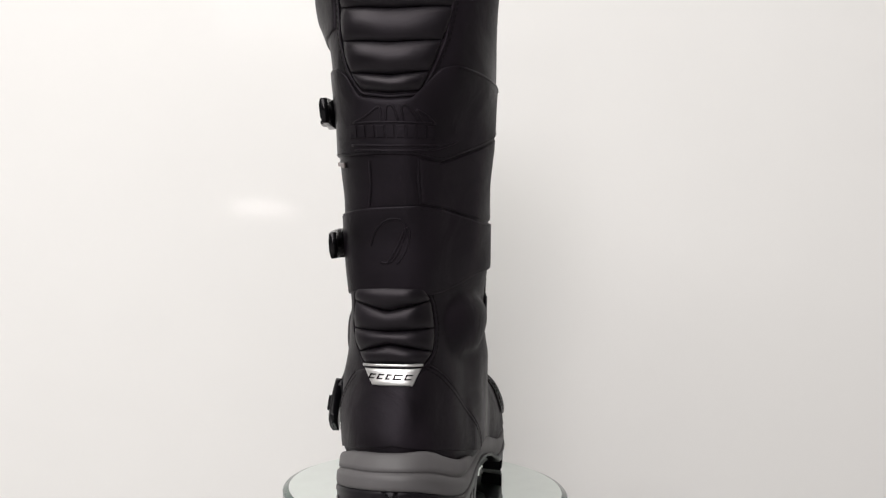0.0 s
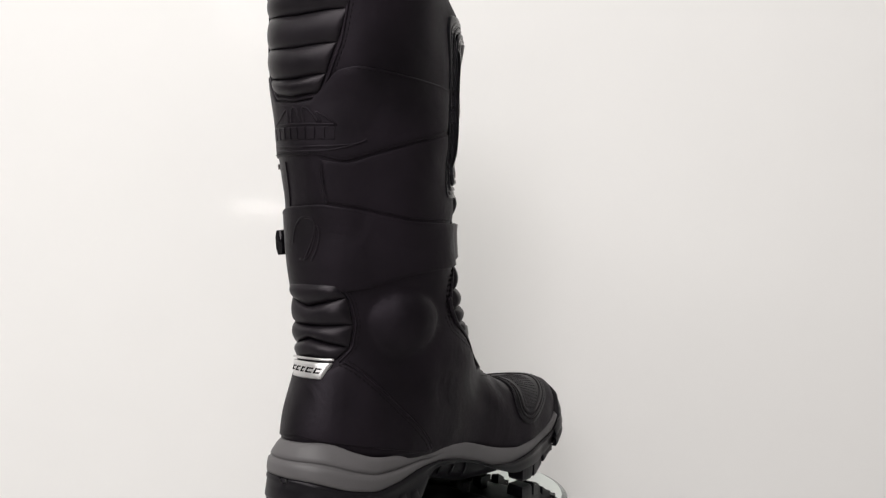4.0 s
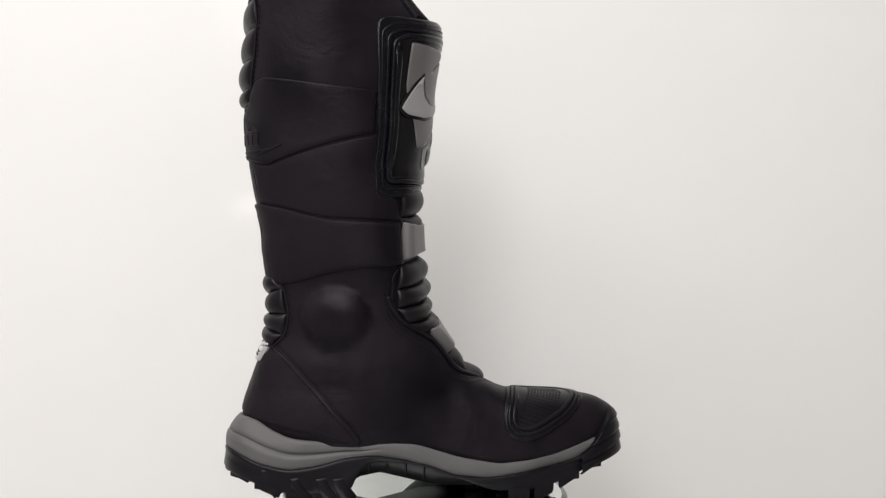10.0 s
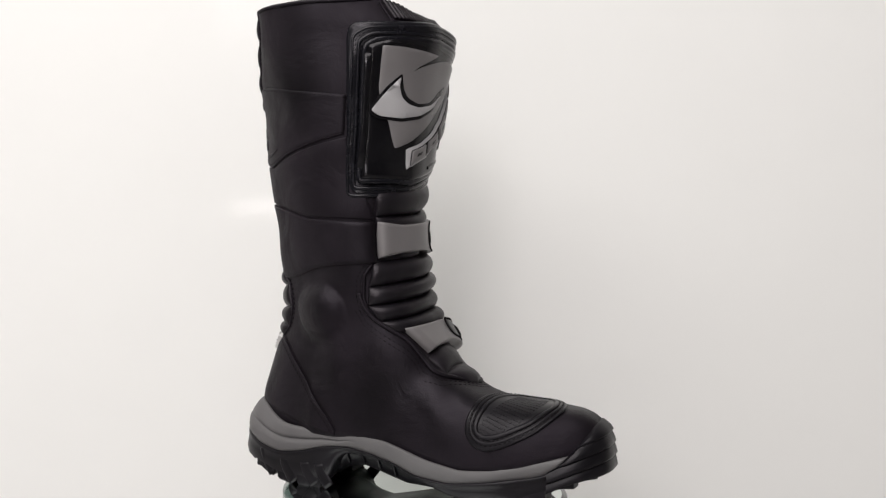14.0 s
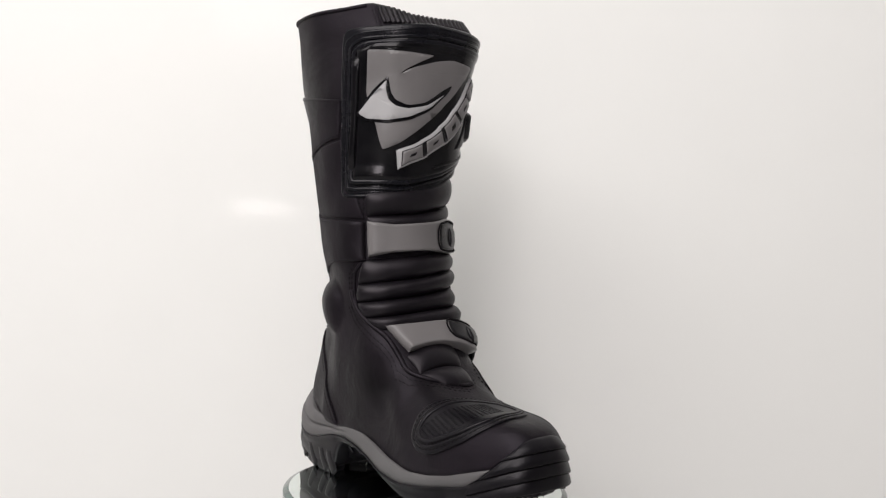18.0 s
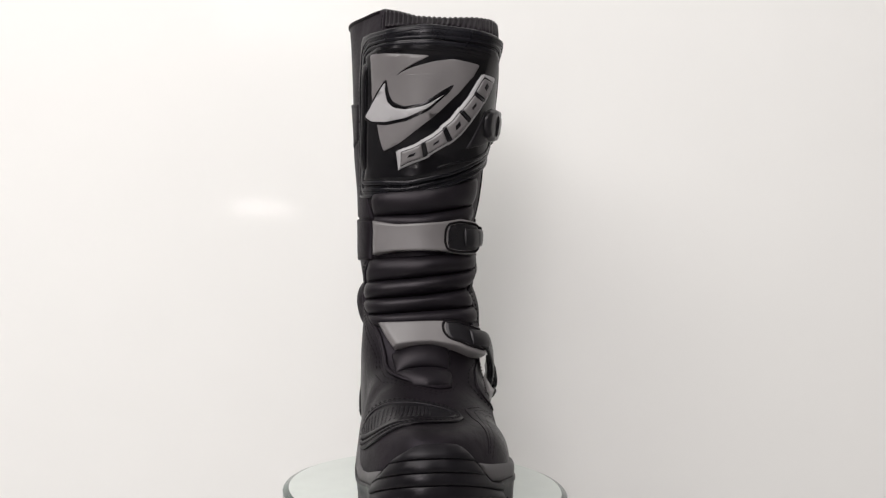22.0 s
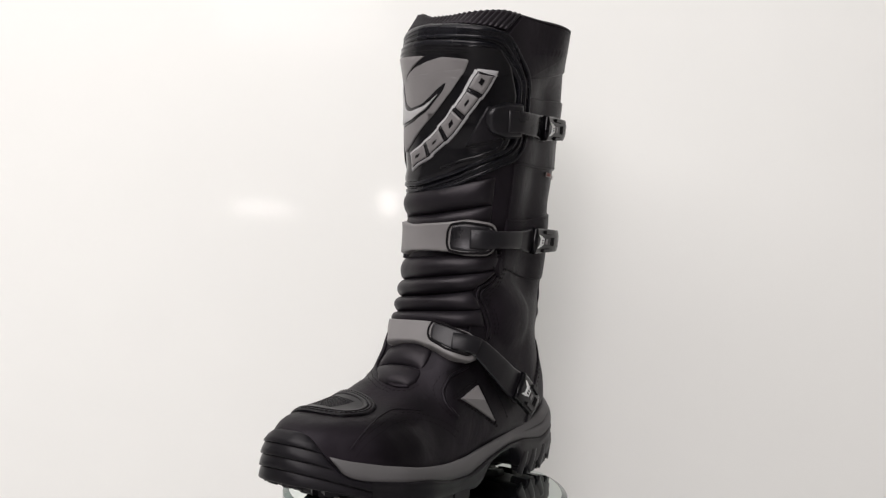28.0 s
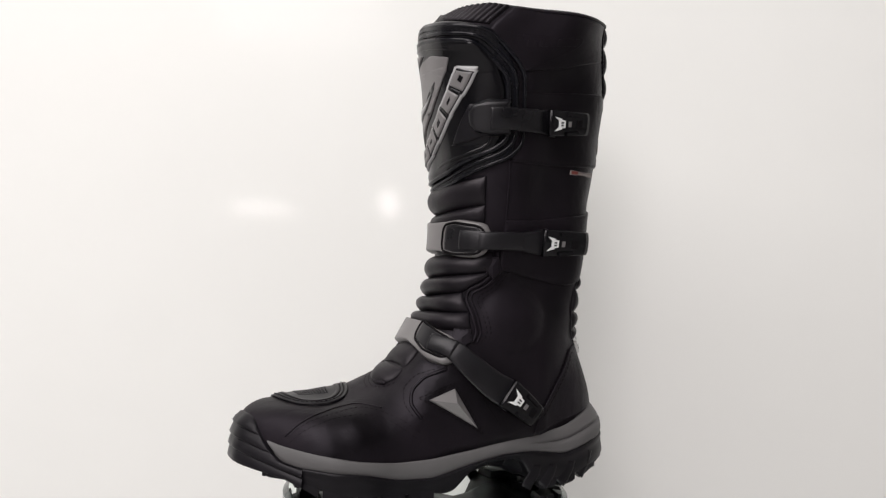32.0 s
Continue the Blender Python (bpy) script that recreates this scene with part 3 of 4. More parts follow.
def shank():
    """Vaulted shank set back under the arch, with ribs down its flanks."""
    xs = np.linspace(-70, 34, 40)
    keel = np.interp(xs, (-70, -62, -51, -37, -18, 0, 34), (11, 12.5, 18.5, 21.5, 17, 12.5, 12))
    rows = []
    for x, k in zip(xs, keel):
        m, l = float(plan(x, -1)), float(plan(x, 1))
        top = float(np.maximum(SLAB_M(x), SLAB_L(x))) + 3
        sec = [(m + 7, top), (m + 8, (top + k) * 0.5 + 3), (m + 13, k + 3.5), (m + 22, k + 0.5), (0, k), (l - 22, k + 0.5), (l - 13, k + 3.5), (l - 8, (top + k) * 0.5 + 3), (l - 7, top)]
        rows.append([(x, y, z) for y, z in sec])
    n = len(rows[0])
    v = np.array(rows).reshape(-1, 3)
    f = grid_faces(len(xs), n) + [tuple(range(n - 1, -1, -1)), tuple(range(len(v) - n, len(v)))]
    body = closed_mesh("shank", list(v * U), f, RUBBER, BOOT, "ribbed rubber shank under the arch")
    for x in (-47, -34, -21, -8):
        k = float(np.interp(x, xs, keel))
        for edge, side in ((float(plan(x, -1)), 1), (float(plan(x, 1)), -1)):
            top = float(np.maximum(SLAB_M(x), SLAB_L(x))) + 3
            path = [(x, edge + side * 5.8, top), (x + 0.3, edge + side * 6.8, (top + k) * 0.5 + 3), (x + 0.6, edge + side * 10.5, k + 5.5)]
            cord("shank_rib", line(path, 10, soft=1), 1.0, RUBBER, body, seg=5, nrm=np.tile((1.0, 0.0, 0.0), (10, 1)), flat=0.8)


shank()


def toe_cap():
    """Four overlapping rubber bands that wrap the toe, falling towards the rear; their ends are cut off by a sloping edge."""
    q, nrm = outline(520)
    keep = [k for k in range(len(q)) if q[k, 0] > 106]
    keep.sort(key=lambda k: q[k, 1])
    q, nrm = q[keep], nrm[keep]
    x, y = q[:, 0], q[:, 1] + 9
    top_m = np.interp(x, (106, 113, 120, 124, 130, 136, 139, 142), (36, 40, 46.5, 51, 57, 62, 65, 67.5))
    top_l = np.interp(x, (106, 113, 120, 123, 127, 132, 136, 138.5, 142), (35, 37, 39.5, 43, 47.5, 56, 63, 66, 67.5))
    top = np.where(y < 0, top_m, top_l)
    for _ in range(4):
        top[1:-1] = (top[:-2] + 2 * top[1:-1] + top[2:]) / 4
    drop = 0.42 * (143 - x)
    foot = LOW(x) + 1.0
    levels = (36.5, 45.0, 53.0, 61.0, 68.5)
    for b in range(4):
        rows = []
        for t, out in ((0.0, -3.0), (0.0, 0.2), (0.05, 1.3), (0.16, 1.9), (0.5, 1.5), (0.86, 0.8), (1.0, 0.1), (1.08, -2.4), (1.08, -6.0)):
            level = levels[b] + (levels[b + 1] - levels[b]) * t - drop * (1.0 if b < 3 else 1 - 0.55 * t)
            if b == 0:
                level = foot + (levels[1] - drop - foot) * t
            z = np.minimum(level, top + 0.25 * b)
            lean = np.interp(z + drop, (36, 46, 54, 62, 66, 70, 74), (2.2, 1.8, 0.8, -1.2, -3.2, -7.5, -12))
            fade = np.clip((top - z) / 3.0, 0.0, 1.0)
            o = (out * (0.3 + 0.7 * fade) if out > 0 else out) + lean + 0.4
            rows.append(np.stack([q[:, 0] + nrm[:, 0] * o, q[:, 1] + nrm[:, 1] * o, z], 1))
        faces = grid_faces(len(rows), len(q), False, False)
        closed_mesh("toe_band", list(np.concatenate(rows) * U), faces, RUBBER, BOOT, "ridged black rubber toe band")


toe_cap()


# ---------------------------------------------------------------- parts laid on the upper
def on_foot(x, th):
    """Round the foot: x along it, th in degrees from straight up towards the inner side."""
    x, th = np.asarray(x, float), np.radians(np.asarray(th, float))
    c = (WIDE_L(x) - WIDE_M(x)) / 2
    p = cast(np.stack([x, c, 0 * x + 45], 1), np.stack([0 * x, -np.sin(th), np.cos(th)], 1))
    return p, normals(p)


def raised(place, lift):
    """The same surface, lifted."""
    def put(a, b):
        p, n = place(a, b)
        return p + n * lift, n
    return put


def strip(name, place, pts, widths, lifts, thick, material, parent, label="", n=40, soft=4, crown=0.0):
    """A strap with rounded edges along a line on the boot; widths and lifts are given at the line's points."""
    pts = np.array(pts, float)
    seg = np.concatenate([[0], np.cumsum(np.linalg.norm(np.diff(pts, axis=0), axis=1))])
    t = np.linspace(0, seg[-1], n)
    c = line(pts, n, soft=soft)
    w = np.interp(t, seg, widths) / 2
    lift = np.interp(t, seg, lifts)
    p, nrm = place(c[:, 0], c[:, 1])
    for _ in range(6):
        nrm[1:-1] = (nrm[:-2] + 2 * nrm[1:-1] + nrm[2:]) / 4
    nrm /= np.linalg.norm(nrm, axis=1, keepdims=True)
    p = p + nrm * lift[:, None]
    tan = np.gradient(p, axis=0)
    tan /= np.linalg.norm(tan, axis=1, keepdims=True)
    side = np.cross(nrm, tan)
    side /= np.linalg.norm(side, axis=1, keepdims=True)
    r = min(0.8, thick * 0.4)
    sec = [(-1, 0, 0.0, 0.0), (-1, 0, 0.0, thick - r), (-1, r, 0.0, thick - 0.3 * r), (-1, 2 * r, 0, thick), (-0.45, 0, 0, thick + crown), (0.45, 0, 0, thick + crown), (1, -2 * r, 0, thick), (1, -r, 0, thick - 0.3 * r), (1, 0, 0, thick - r), (1, 0, 0, 0.0)]
    verts = []
    for k in range(n):
        for f, add, _, h in sec:
            verts.append((p[k] + side[k] * (f * w[k] + add) + nrm[k] * h) * U)
    m = len(sec)
    faces = grid_faces(n, m, False, True) + [tuple(range(m)), tuple(range((n - 1) * m, n * m))]
    return closed_mesh(name, verts, faces, material, parent, label)


def slab_on(name, place, poly, low, high, material, parent, label="", bevel=0.6, grow=0.0, dome=0.0):
    """A flat piece with the outline poly, standing from low to high over the surface, its edge bevelled."""
    q = np.array(poly, float)
    mid = q.mean(0)
    p, nrm = place(q[:, 0], q[:, 1])
    c, cn = place(mid[:1], mid[1:])
    cn = cn[0]
    m3 = p.mean(0)
    verts, k = [], len(q)
    inward = m3 - p
    inward /= np.maximum(np.linalg.norm(inward, axis=1, keepdims=True), 1e-9)
    for inset, h in ((0.0, low), (0.0, high - bevel), (bevel, high)):
        verts += list((p + inward * inset + nrm * h) * U)
    verts.append((c[0] + cn * (high + dome)) * U)
    faces = grid_faces(3, k, False, True)
    top = 2 * k
    faces += [(top + j, top + (j + 1) % k, 3 * k) for j in range(k)]
    return closed_mesh(name, verts, faces, material, parent, label, smooth=False)


def poly_on(name, place, outline_pts, low, high, material, parent, label="", n=120, soft=1, fine=5.0, edge=0.7):
    """A piece with any outline on a curved surface: its face follows the surface, its edge is rounded."""
    q = line(outline_pts, n, closed=True, soft=soft)
    if ((q - np.roll(q, 1, 0))[:, 0] * (q + np.roll(q, 1, 0))[:, 1]).sum() > 0:
        q = q[::-1].copy()
    d = np.roll(q, -1, 0) - np.roll(q, 1, 0)
    d /= np.maximum(np.linalg.norm(d, axis=1, keepdims=True), 1e-9)
    inner = q + np.stack([-d[:, 1], d[:, 0]], 1) * edge
    bm = bmesh.new()
    ring = [bm.verts.new((c[0], c[1], high)) for c in inner]
    bm.faces.new(ring).normal_update()
    bmesh.ops.triangulate(bm, faces=bm.faces[:], ngon_method="EAR_CLIP")
    for _ in range(4):
        far = [e for e in bm.edges if not e.is_boundary and e.calc_length() > fine]
        if not far:
            break
        bmesh.ops.subdivide_edges(bm, edges=far, cuts=1)
        bm.normal_update()
        bmesh.ops.triangulate(bm, faces=[f for f in bm.faces if len(f.verts) > 3], quad_method="SHORT_EDGE", ngon_method="EAR_CLIP")
    bm.verts.ensure_lookup_table()
    ring = [bm.verts[k] for k in range(n)]
    rows = [ring] + [[bm.verts.new((c[0], c[1], h)) for c in q] for h in (high - edge * 0.6, low)]
    for a, b in zip(rows[:-1], rows[1:]):
        for k in range(n):
            bm.faces.new((a[k], b[k], b[(k + 1) % n], a[(k + 1) % n]))
    bmesh.ops.recalc_face_normals(bm, faces=bm.faces)
    co = np.array([v.co for v in bm.verts], float)
    p, nrm = place(co[:, 0], co[:, 1])
    for v, c in zip(bm.verts, (p + nrm * co[:, 2:]) * U):
        v.co = c
    me = bpy.data.meshes.new(name)
    bm.to_mesh(me)
    bm.free()
    me.polygons.foreach_set("use_smooth", [True] * len(me.polygons))
    return link_part(name, me, material, parent, label)


def pillow(u, v):
    return np.sin(np.pi * np.clip(v, 0.0, 1.0)) ** 0.55 * (0.2 + 0.8 * np.sin(np.pi * np.clip(u, 0, 1)) ** 0.4)


def dome(u, v):
    return np.sin(np.pi * np.clip(v, 0, 1)) ** 0.55 * np.sin(np.pi * np.clip(u, 0, 1)) ** 0.5


def back(a):
    """Angles behind the leg run on past 180."""
    return a if a > 0 else a + 360


# --- collar and calf
def collar():
    flutes = 26
    sheet("stretch_gusset", on_shaft, [(-32, 349), (10, 349), (46, 344)], [(-33, 364), (-22, 361.5), (-10, 357), (10, 356), (30, 358), (42, 359), (53, 357.5)], 2.4, SOFT_LEATHER, BOOT,
          "fluted black stretch gusset", nu=flutes * 6 + 4, nv=10, bevel=0.02, shape=lambda u, v: 0.35 + 0.65 * np.abs(np.sin(np.pi * flutes * u)) ** 0.7, sink=0.5)
    sheet("cuff_panel", on_shaft, [(47, 341), (58, 324), (65, 312), (100, 316), (140, 326)], [(55, 356.5), (75, 354), (110, 352.5), (140, 352)], 1.3, LEATHER, BOOT, "black leather cuff panel", nu=30, nv=14, bevel=0.03)
    for k in range(9):
        a = 69 + 4.4 * k
        slab_on("embossed_bar", on_shaft, [(a, 329.5 + 0.3 * k), (a + 2.8, 329.5 + 0.3 * k), (a + 3.4, 335 + 0.3 * k), (a + 0.8, 335 + 0.3 * k)], 0.8, 1.55, LEATHER, BOOT, bevel=0.5)
    seam("cuff_piping", on_shaft, [(66, 338), (95, 337), (112, 340), (112, 334), (92, 323), (68, 313)], 0.9, LEATHER, BOOT, lift=0.9, soft=30)
    seam("rim_piping", on_shaft, [(a, float(rim_height(radians(a))) - 0.8) for a in range(56, 328, 8)], 1.3, LEATHER, BOOT, "rolled leather rim", lift=0.3, n=90, flat=1.0)


collar()
stitching("cuff_stitching", on_shaft, [(-36, 349), (-36.5, 361)], THREAD, BOOT, lift=0.5)
seam("cuff_edge", on_shaft, [(-34, 347), (-34.5, 362)], 1.0, LEATHER, BOOT, lift=0.5)


def quilting(name, rows, height, label):
    """Padded quilting: each rib lies between two rows of points."""
    for low, high in zip(rows[1:], rows[:-1]):
        sheet(name, on_shaft, low, high, height, SOFT_LEATHER, BOOT, label, nu=26, nv=14, bevel=0.03, soft=3, shape=pillow, sink=0.4)


quilting("calf_rib", [[(146, 352), (176, 354.5), (213, 357)], [(146, 338), (176, 336), (211, 338)], [(148, 317), (176, 315), (204.5, 317)], [(153, 297), (176, 295), (197.5, 298)], [(160, 286), (176, 284), (192, 286)]], 5.0, "padded leather calf rib")
quilting("achilles_rib", [[(146, 163), (166, 164), (191, 164)], [(143, 154), (167, 148), (197.5, 155)], [(142, 136), (169, 135), (201.5, 137)], [(149, 121), (171, 127), (199, 122)], [(157, 113), (175, 115), (192, 114)]], 5.0, "padded leather heel rib")
seam("calf_piping", on_shaft, [(143, 352), (144, 338), (146, 317), (151, 298), (159, 284), (176, 282), (192, 284), (199.5, 298), (206.5, 317), (213, 357)], 1.1, LEATHER, BOOT, lift=0.6, n=110, soft=2)
stitching("calf_stitching", on_shaft, [(141, 350), (142, 335), (144, 317), (149, 298), (157, 281), (176, 278), (194, 281), (202, 298), (209, 317), (215.5, 353)], THREAD, BOOT, lift=0.6)
seam("achilles_piping", on_shaft, [(144, 165), (141, 150), (140, 138), (146, 122), (155, 112)], 0.9, LEATHER, BOOT, lift=0.4)
seam("achilles_piping", on_shaft, [(193, 165), (200, 153), (203.5, 138), (201, 122), (194, 113)], 0.9, LEATHER, BOOT, lift=0.4)
stitching("achilles_stitching", on_shaft, [(196, 165), (203, 153), (206.5, 138), (204, 123), (197, 112)], THREAD, BOOT, lift=0.4)

PLAQUE = sheet("heel_plaque", on_shaft, [(165, 101), (187, 101.5)], [(157, 111), (191, 112)], 3.4, CHROME, BOOT, "silvered plaque with dark lettering bars", nu=20, nv=10, bevel=0.06, sink=0.2)
seam("plaque_strip", on_shaft, [(156.5, 112.8), (174, 113.4), (191.5, 113.8)], 0.9, CHROME, BOOT, "thin silvered strip", lift=3.0, n=24)
for a, w in ((162.5, 3.4), (167.6, 3.0), (172.4, 2.4), (176.4, 4.4), (182.2, 3.4)):
    for z in (104.6, 107.0):
        slab_on("mark", on_shaft, [(a + (z - 104) * 0.25, z), (a + w + (z - 104) * 0.25, z + 0.1), (a + w + 0.3 + (z - 104) * 0.25, z + 0.9), (a + 0.3 + (z - 104) * 0.25, z + 0.8)], 3.0, 3.75, THREAD, PLAQUE, bevel=0.1)
    slab_on("mark", on_shaft, [(a, 104.6), (a + 0.9, 104.6), (a + 1.8, 108.0), (a + 0.9, 108.0)], 3.0, 3.7, THREAD, PLAQUE, bevel=0.1)
stitching("plaque_stitching", on_shaft, [(164, 98.3), (176, 98), (188, 98.8)], THREAD, BOOT, lift=0.5)


# --- leather bands round the shaft
BAND_LOW = [(-63, 266), (-96, 258), (-133, 249), (-154, 243), (-172, 247), (-186, 247), (-220, 246), (-262, 246), (-302, 248)]
BAND_TOP = [(-63, 294), (-107, 298), (-145, 303), (-156, 300), (-166, 289), (-173, 281), (-186, 280), (-202, 282), (-210, 296), (-218, 301), (-262, 299), (-298, 298)]
sheet("upper_band", on_shaft, BAND_LOW, BAND_TOP, 1.5, LEATHER, BOOT, "black leather band round the calf", nu=90, nv=16, bevel=0.015)
LOW2 = [(-40, 174), (-74, 172), (-105, 168), (-150, 160), (-172, 158), (-214, 160), (-230, 157), (-270, 163), (-304, 170)]
TOP2 = [(-40, 203), (-98, 205), (-127, 209), (-148, 212.5), (-172, 215.5), (-201, 214), (-228, 210), (-270, 206), (-304, 206)]
sheet("lower_band", on_shaft, LOW2, TOP2, 1.7, LEATHER, BOOT, "black leather band over the ankle", nu=90, nv=14, bevel=0.015, shape=lambda u, v: 1 + 1.0 * np.exp(-(u / 0.06) ** 2))
sheet("side_pocket", on_shaft, [(-40, 205), (-98, 207), (-127, 211), (-149, 214.5), (-168, 217)], [(-61, 264), (-96, 256), (-133, 247), (-152, 242), (-168.5, 244)], 1.2, LEATHER, BOOT, "black leather side panel", nu=40, nv=14, bevel=0.02)
for low, up in ((BAND_LOW, 1.3), (TOP2, -1.3), (LOW2, 1.3)):
    stitching("band_stitching", raised(on_shaft, 1.4), [(a, z + up * 1.4) for a, z in low], THREAD, BOOT, lift=0.35, long=2.2, gap=1.4, wide=0.7)
stitching("band_stitching", raised(on_shaft, 1.4), [(a, z - 1.8) for a, z in BAND_TOP[:3]], THREAD, BOOT, lift=0.35, long=2.2, gap=1.4, wide=0.7)
seam("pocket_piping", on_shaft, [(-168.5, 244), (-169.5, 230), (-168, 216.5)], 1.1, LEATHER, BOOT, lift=0.4)
seam("front_edge_piping", on_shaft, [(57, 249), (57, 228), (57, 206)], 0.9, LEATHER, BOOT, lift=0.4)
seam("pocket_piping", on_shaft, [(-199, 243), (-200, 228), (-203, 214)], 0.8, LEATHER, BOOT, lift=0.3)


def embossing():
    """Raised emblem behind the leg: a ridge of peaks over a row of bars, two lines under it, and a loop lower down."""
    for k in range(9):
        a = 150 + 5.8 * k
        slab_on("embossed_bar", on_shaft, [(a, 256.8), (a + 4.6, 256.8), (a + 4.6, 264.8), (a, 264.8)], 1.0, 2.1, LEATHER, BOOT, bevel=0.5)
    for pts in ([(153, 266.5), (161, 269.5), (170, 277.5), (170.5, 267.5)], [(173, 267.5), (173.5, 277.5), (177, 277.5), (180, 267.5)], [(183, 267.5), (181, 277.5), (185, 277), (191, 267.5)], [(193, 267.5), (189, 275), (196, 271), (201, 266.5)], [(152, 266.2), (176, 266.6), (202, 266.2)],
                [(150, 252.6), (176, 252), (200, 252.6)], [(152, 249.6), (176, 249), (198, 249.6), (214, 254)], [(198, 252.6), (214, 254), (222, 257)]):
        seam("embossed_line", on_shaft, pts, 0.8, LEATHER, BOOT, lift=1.5, n=24)
    for pts in ([(157, 190), (160, 200), (168, 207), (178, 208), (182, 204), (180, 196), (174, 184), (168, 178), (163, 180)], [(168, 180), (176, 192), (182, 204), (184, 198), (180, 186), (174, 179)]):
        seam("embossed_line", on_shaft, pts, 0.8, LEATHER, BOOT, lift=1.7, n=40)


embossing()
TAG = slab_on("side_tag", on_shaft, [(115, 240.5), (140, 238.8), (140, 242.2), (115, 244)], 0.8, 1.6, LABEL, BOOT, "small silver and red woven tag", bevel=0.2)
slab_on("mark", on_shaft, [(116, 241), (122, 240.6), (122, 243, ), (116, 243.5)], 1.4, 1.75, RED, TAG, bevel=0.1)


# --- seams on the front edge and the ankle
for off in (0, 3.2):
    stitching("front_stitching", on_shaft, [(-41 - off, 222), (-41 - off, 206)], THREAD, BOOT, lift=0.5, wide=1.1)
    stitching("front_stitching", raised(on_shaft, 1.7), [(-42 - off, 203), (-42 - off, 175)], THREAD, BOOT, lift=0.4, wide=1.1)
    stitching("flex_stitching", on_inner, [(-27 - off, 172), (-33 - off, 163), (-34 - off, 149), (-30 - off, 137)], THREAD, BOOT, lift=0.5)
seam("flex_piping", on_inner, [(-24, 174), (-30, 165), (-31, 149), (-27, 138)], 1.4, LEATHER, BOOT, lift=0.5)
seam("flex_piping", on_shaft, [(53, 183), (56, 170), (47, 160), (38, 155), (37, 148), (43, 137), (48, 124), (46, 117)], 1.4, LEATHER, BOOT, lift=0.8)
seam("flex_piping", on_shaft, [(56, 183), (59, 169), (50, 158), (41, 153), (40, 148), (46, 137), (51, 124), (49, 117)], 1.0, LEATHER, BOOT, lift=0.6)
for off in (3.5, 6.5):
    stitching("flex_stitching", on_shaft, [(57 + off, 184), (60 + off, 169), (51 + off, 158 - off * 0.4), (42 + off, 152 - off * 0.4), (41 + off, 147), (47 + off, 137), (52 + off, 124), (50 + off, 117)], THREAD, BOOT, lift=0.5)
sheet("heel_counter", on_shaft, [(-82, 47), (-130, 55), (-180, 66), (-230, 55), (-262, 48)], [(-83, 50), (-89, 58), (-106, 71), (-123, 84), (-138, 95), (-152, 106), (-163, 112), (-180, 103), (-200, 112), (-214, 107), (-225, 95), (-237, 84), (-249, 71), (-259, 58)], 1.2, LEATHER, BOOT, "black leather heel counter", nu=60, nv=16, bevel=0.02)
for pts, place in (([(-114, 113), (-106, 106), (-84, 84), (-59, 58), (-54, 50)], on_inner), ([(-106, 107), (-86, 84), (-69, 60)], on_outer)):
    seam("counter_edge", place, pts, 0.8, LEATHER, BOOT, lift=1.0, soft=40)
    stitching("counter_stitching", raised(place, 1.2), [(x - 2.6, z - 1.8) for x, z in pts], THREAD, BOOT, lift=0.2, wide=1.1)
    stitching("counter_stitching", place, [(x + 1.6, z + 1.1) for x, z in pts], THREAD, BOOT, lift=0.1, wide=0.9)
stitching("toe_stitching", on_outer, [(116, 56), (110, 62), (100, 67.5), (80, 71), (62, 74), (48, 71), (36, 65), (25, 56)], THREAD, BOOT, lift=0.0, wide=0.5, soft=500)
stitching("toe_stitching", on_outer, [(115, 52.5), (110, 58), (103, 63), (86, 68), (66, 70), (50, 68), (40, 62), (29, 53)], THREAD, BOOT, lift=0.0, wide=0.5, soft=500)
seam("toe_crease", on_outer, [(117, 57), (110, 64), (99, 69.5), (80, 73), (62, 75.5), (48, 73)], 0.7, LEATHER, BOOT, lift=0.1, soft=60)


# --- leather edge that borders the instep on the inner side
def instep_edge():
    a, na = on_shaft([-56, -54, -49, -40, -31], [152, 143, 134.5, 127, 119.5])
    b, nb = on_top(np.array([9.0, 17, 26, 34, 40, 42, 38]), np.array([-32.5, -32.5, -28.5, -20, -8, 3, 11]))
    path = line(np.vstack([a + na * 0.9, b + nb * 0.5]), 90, soft=10)
    up = line(np.vstack([na, nb]), 90, soft=10)
    cord("instep_edge", path, 1.9, LEATHER, BOOT, "thick leather edge round the instep", seg=8, flat=0.8, nrm=up)


instep_edge()
for off in (4.5, 7.5):
    stitching("instep_stitching", on_shaft, [(-54 - off, 142 - off * 0.3), (-49 - off * 0.9, 133 - off * 0.6), (-40 - off * 0.6, 125.5 - off), (-31 - off * 0.6, 117.5 - off), (-27 - off * 0.6, 108 - off * 0.6), (-25 - off * 0.6, 98 - off * 0.6)], THREAD, BOOT, lift=0.15)


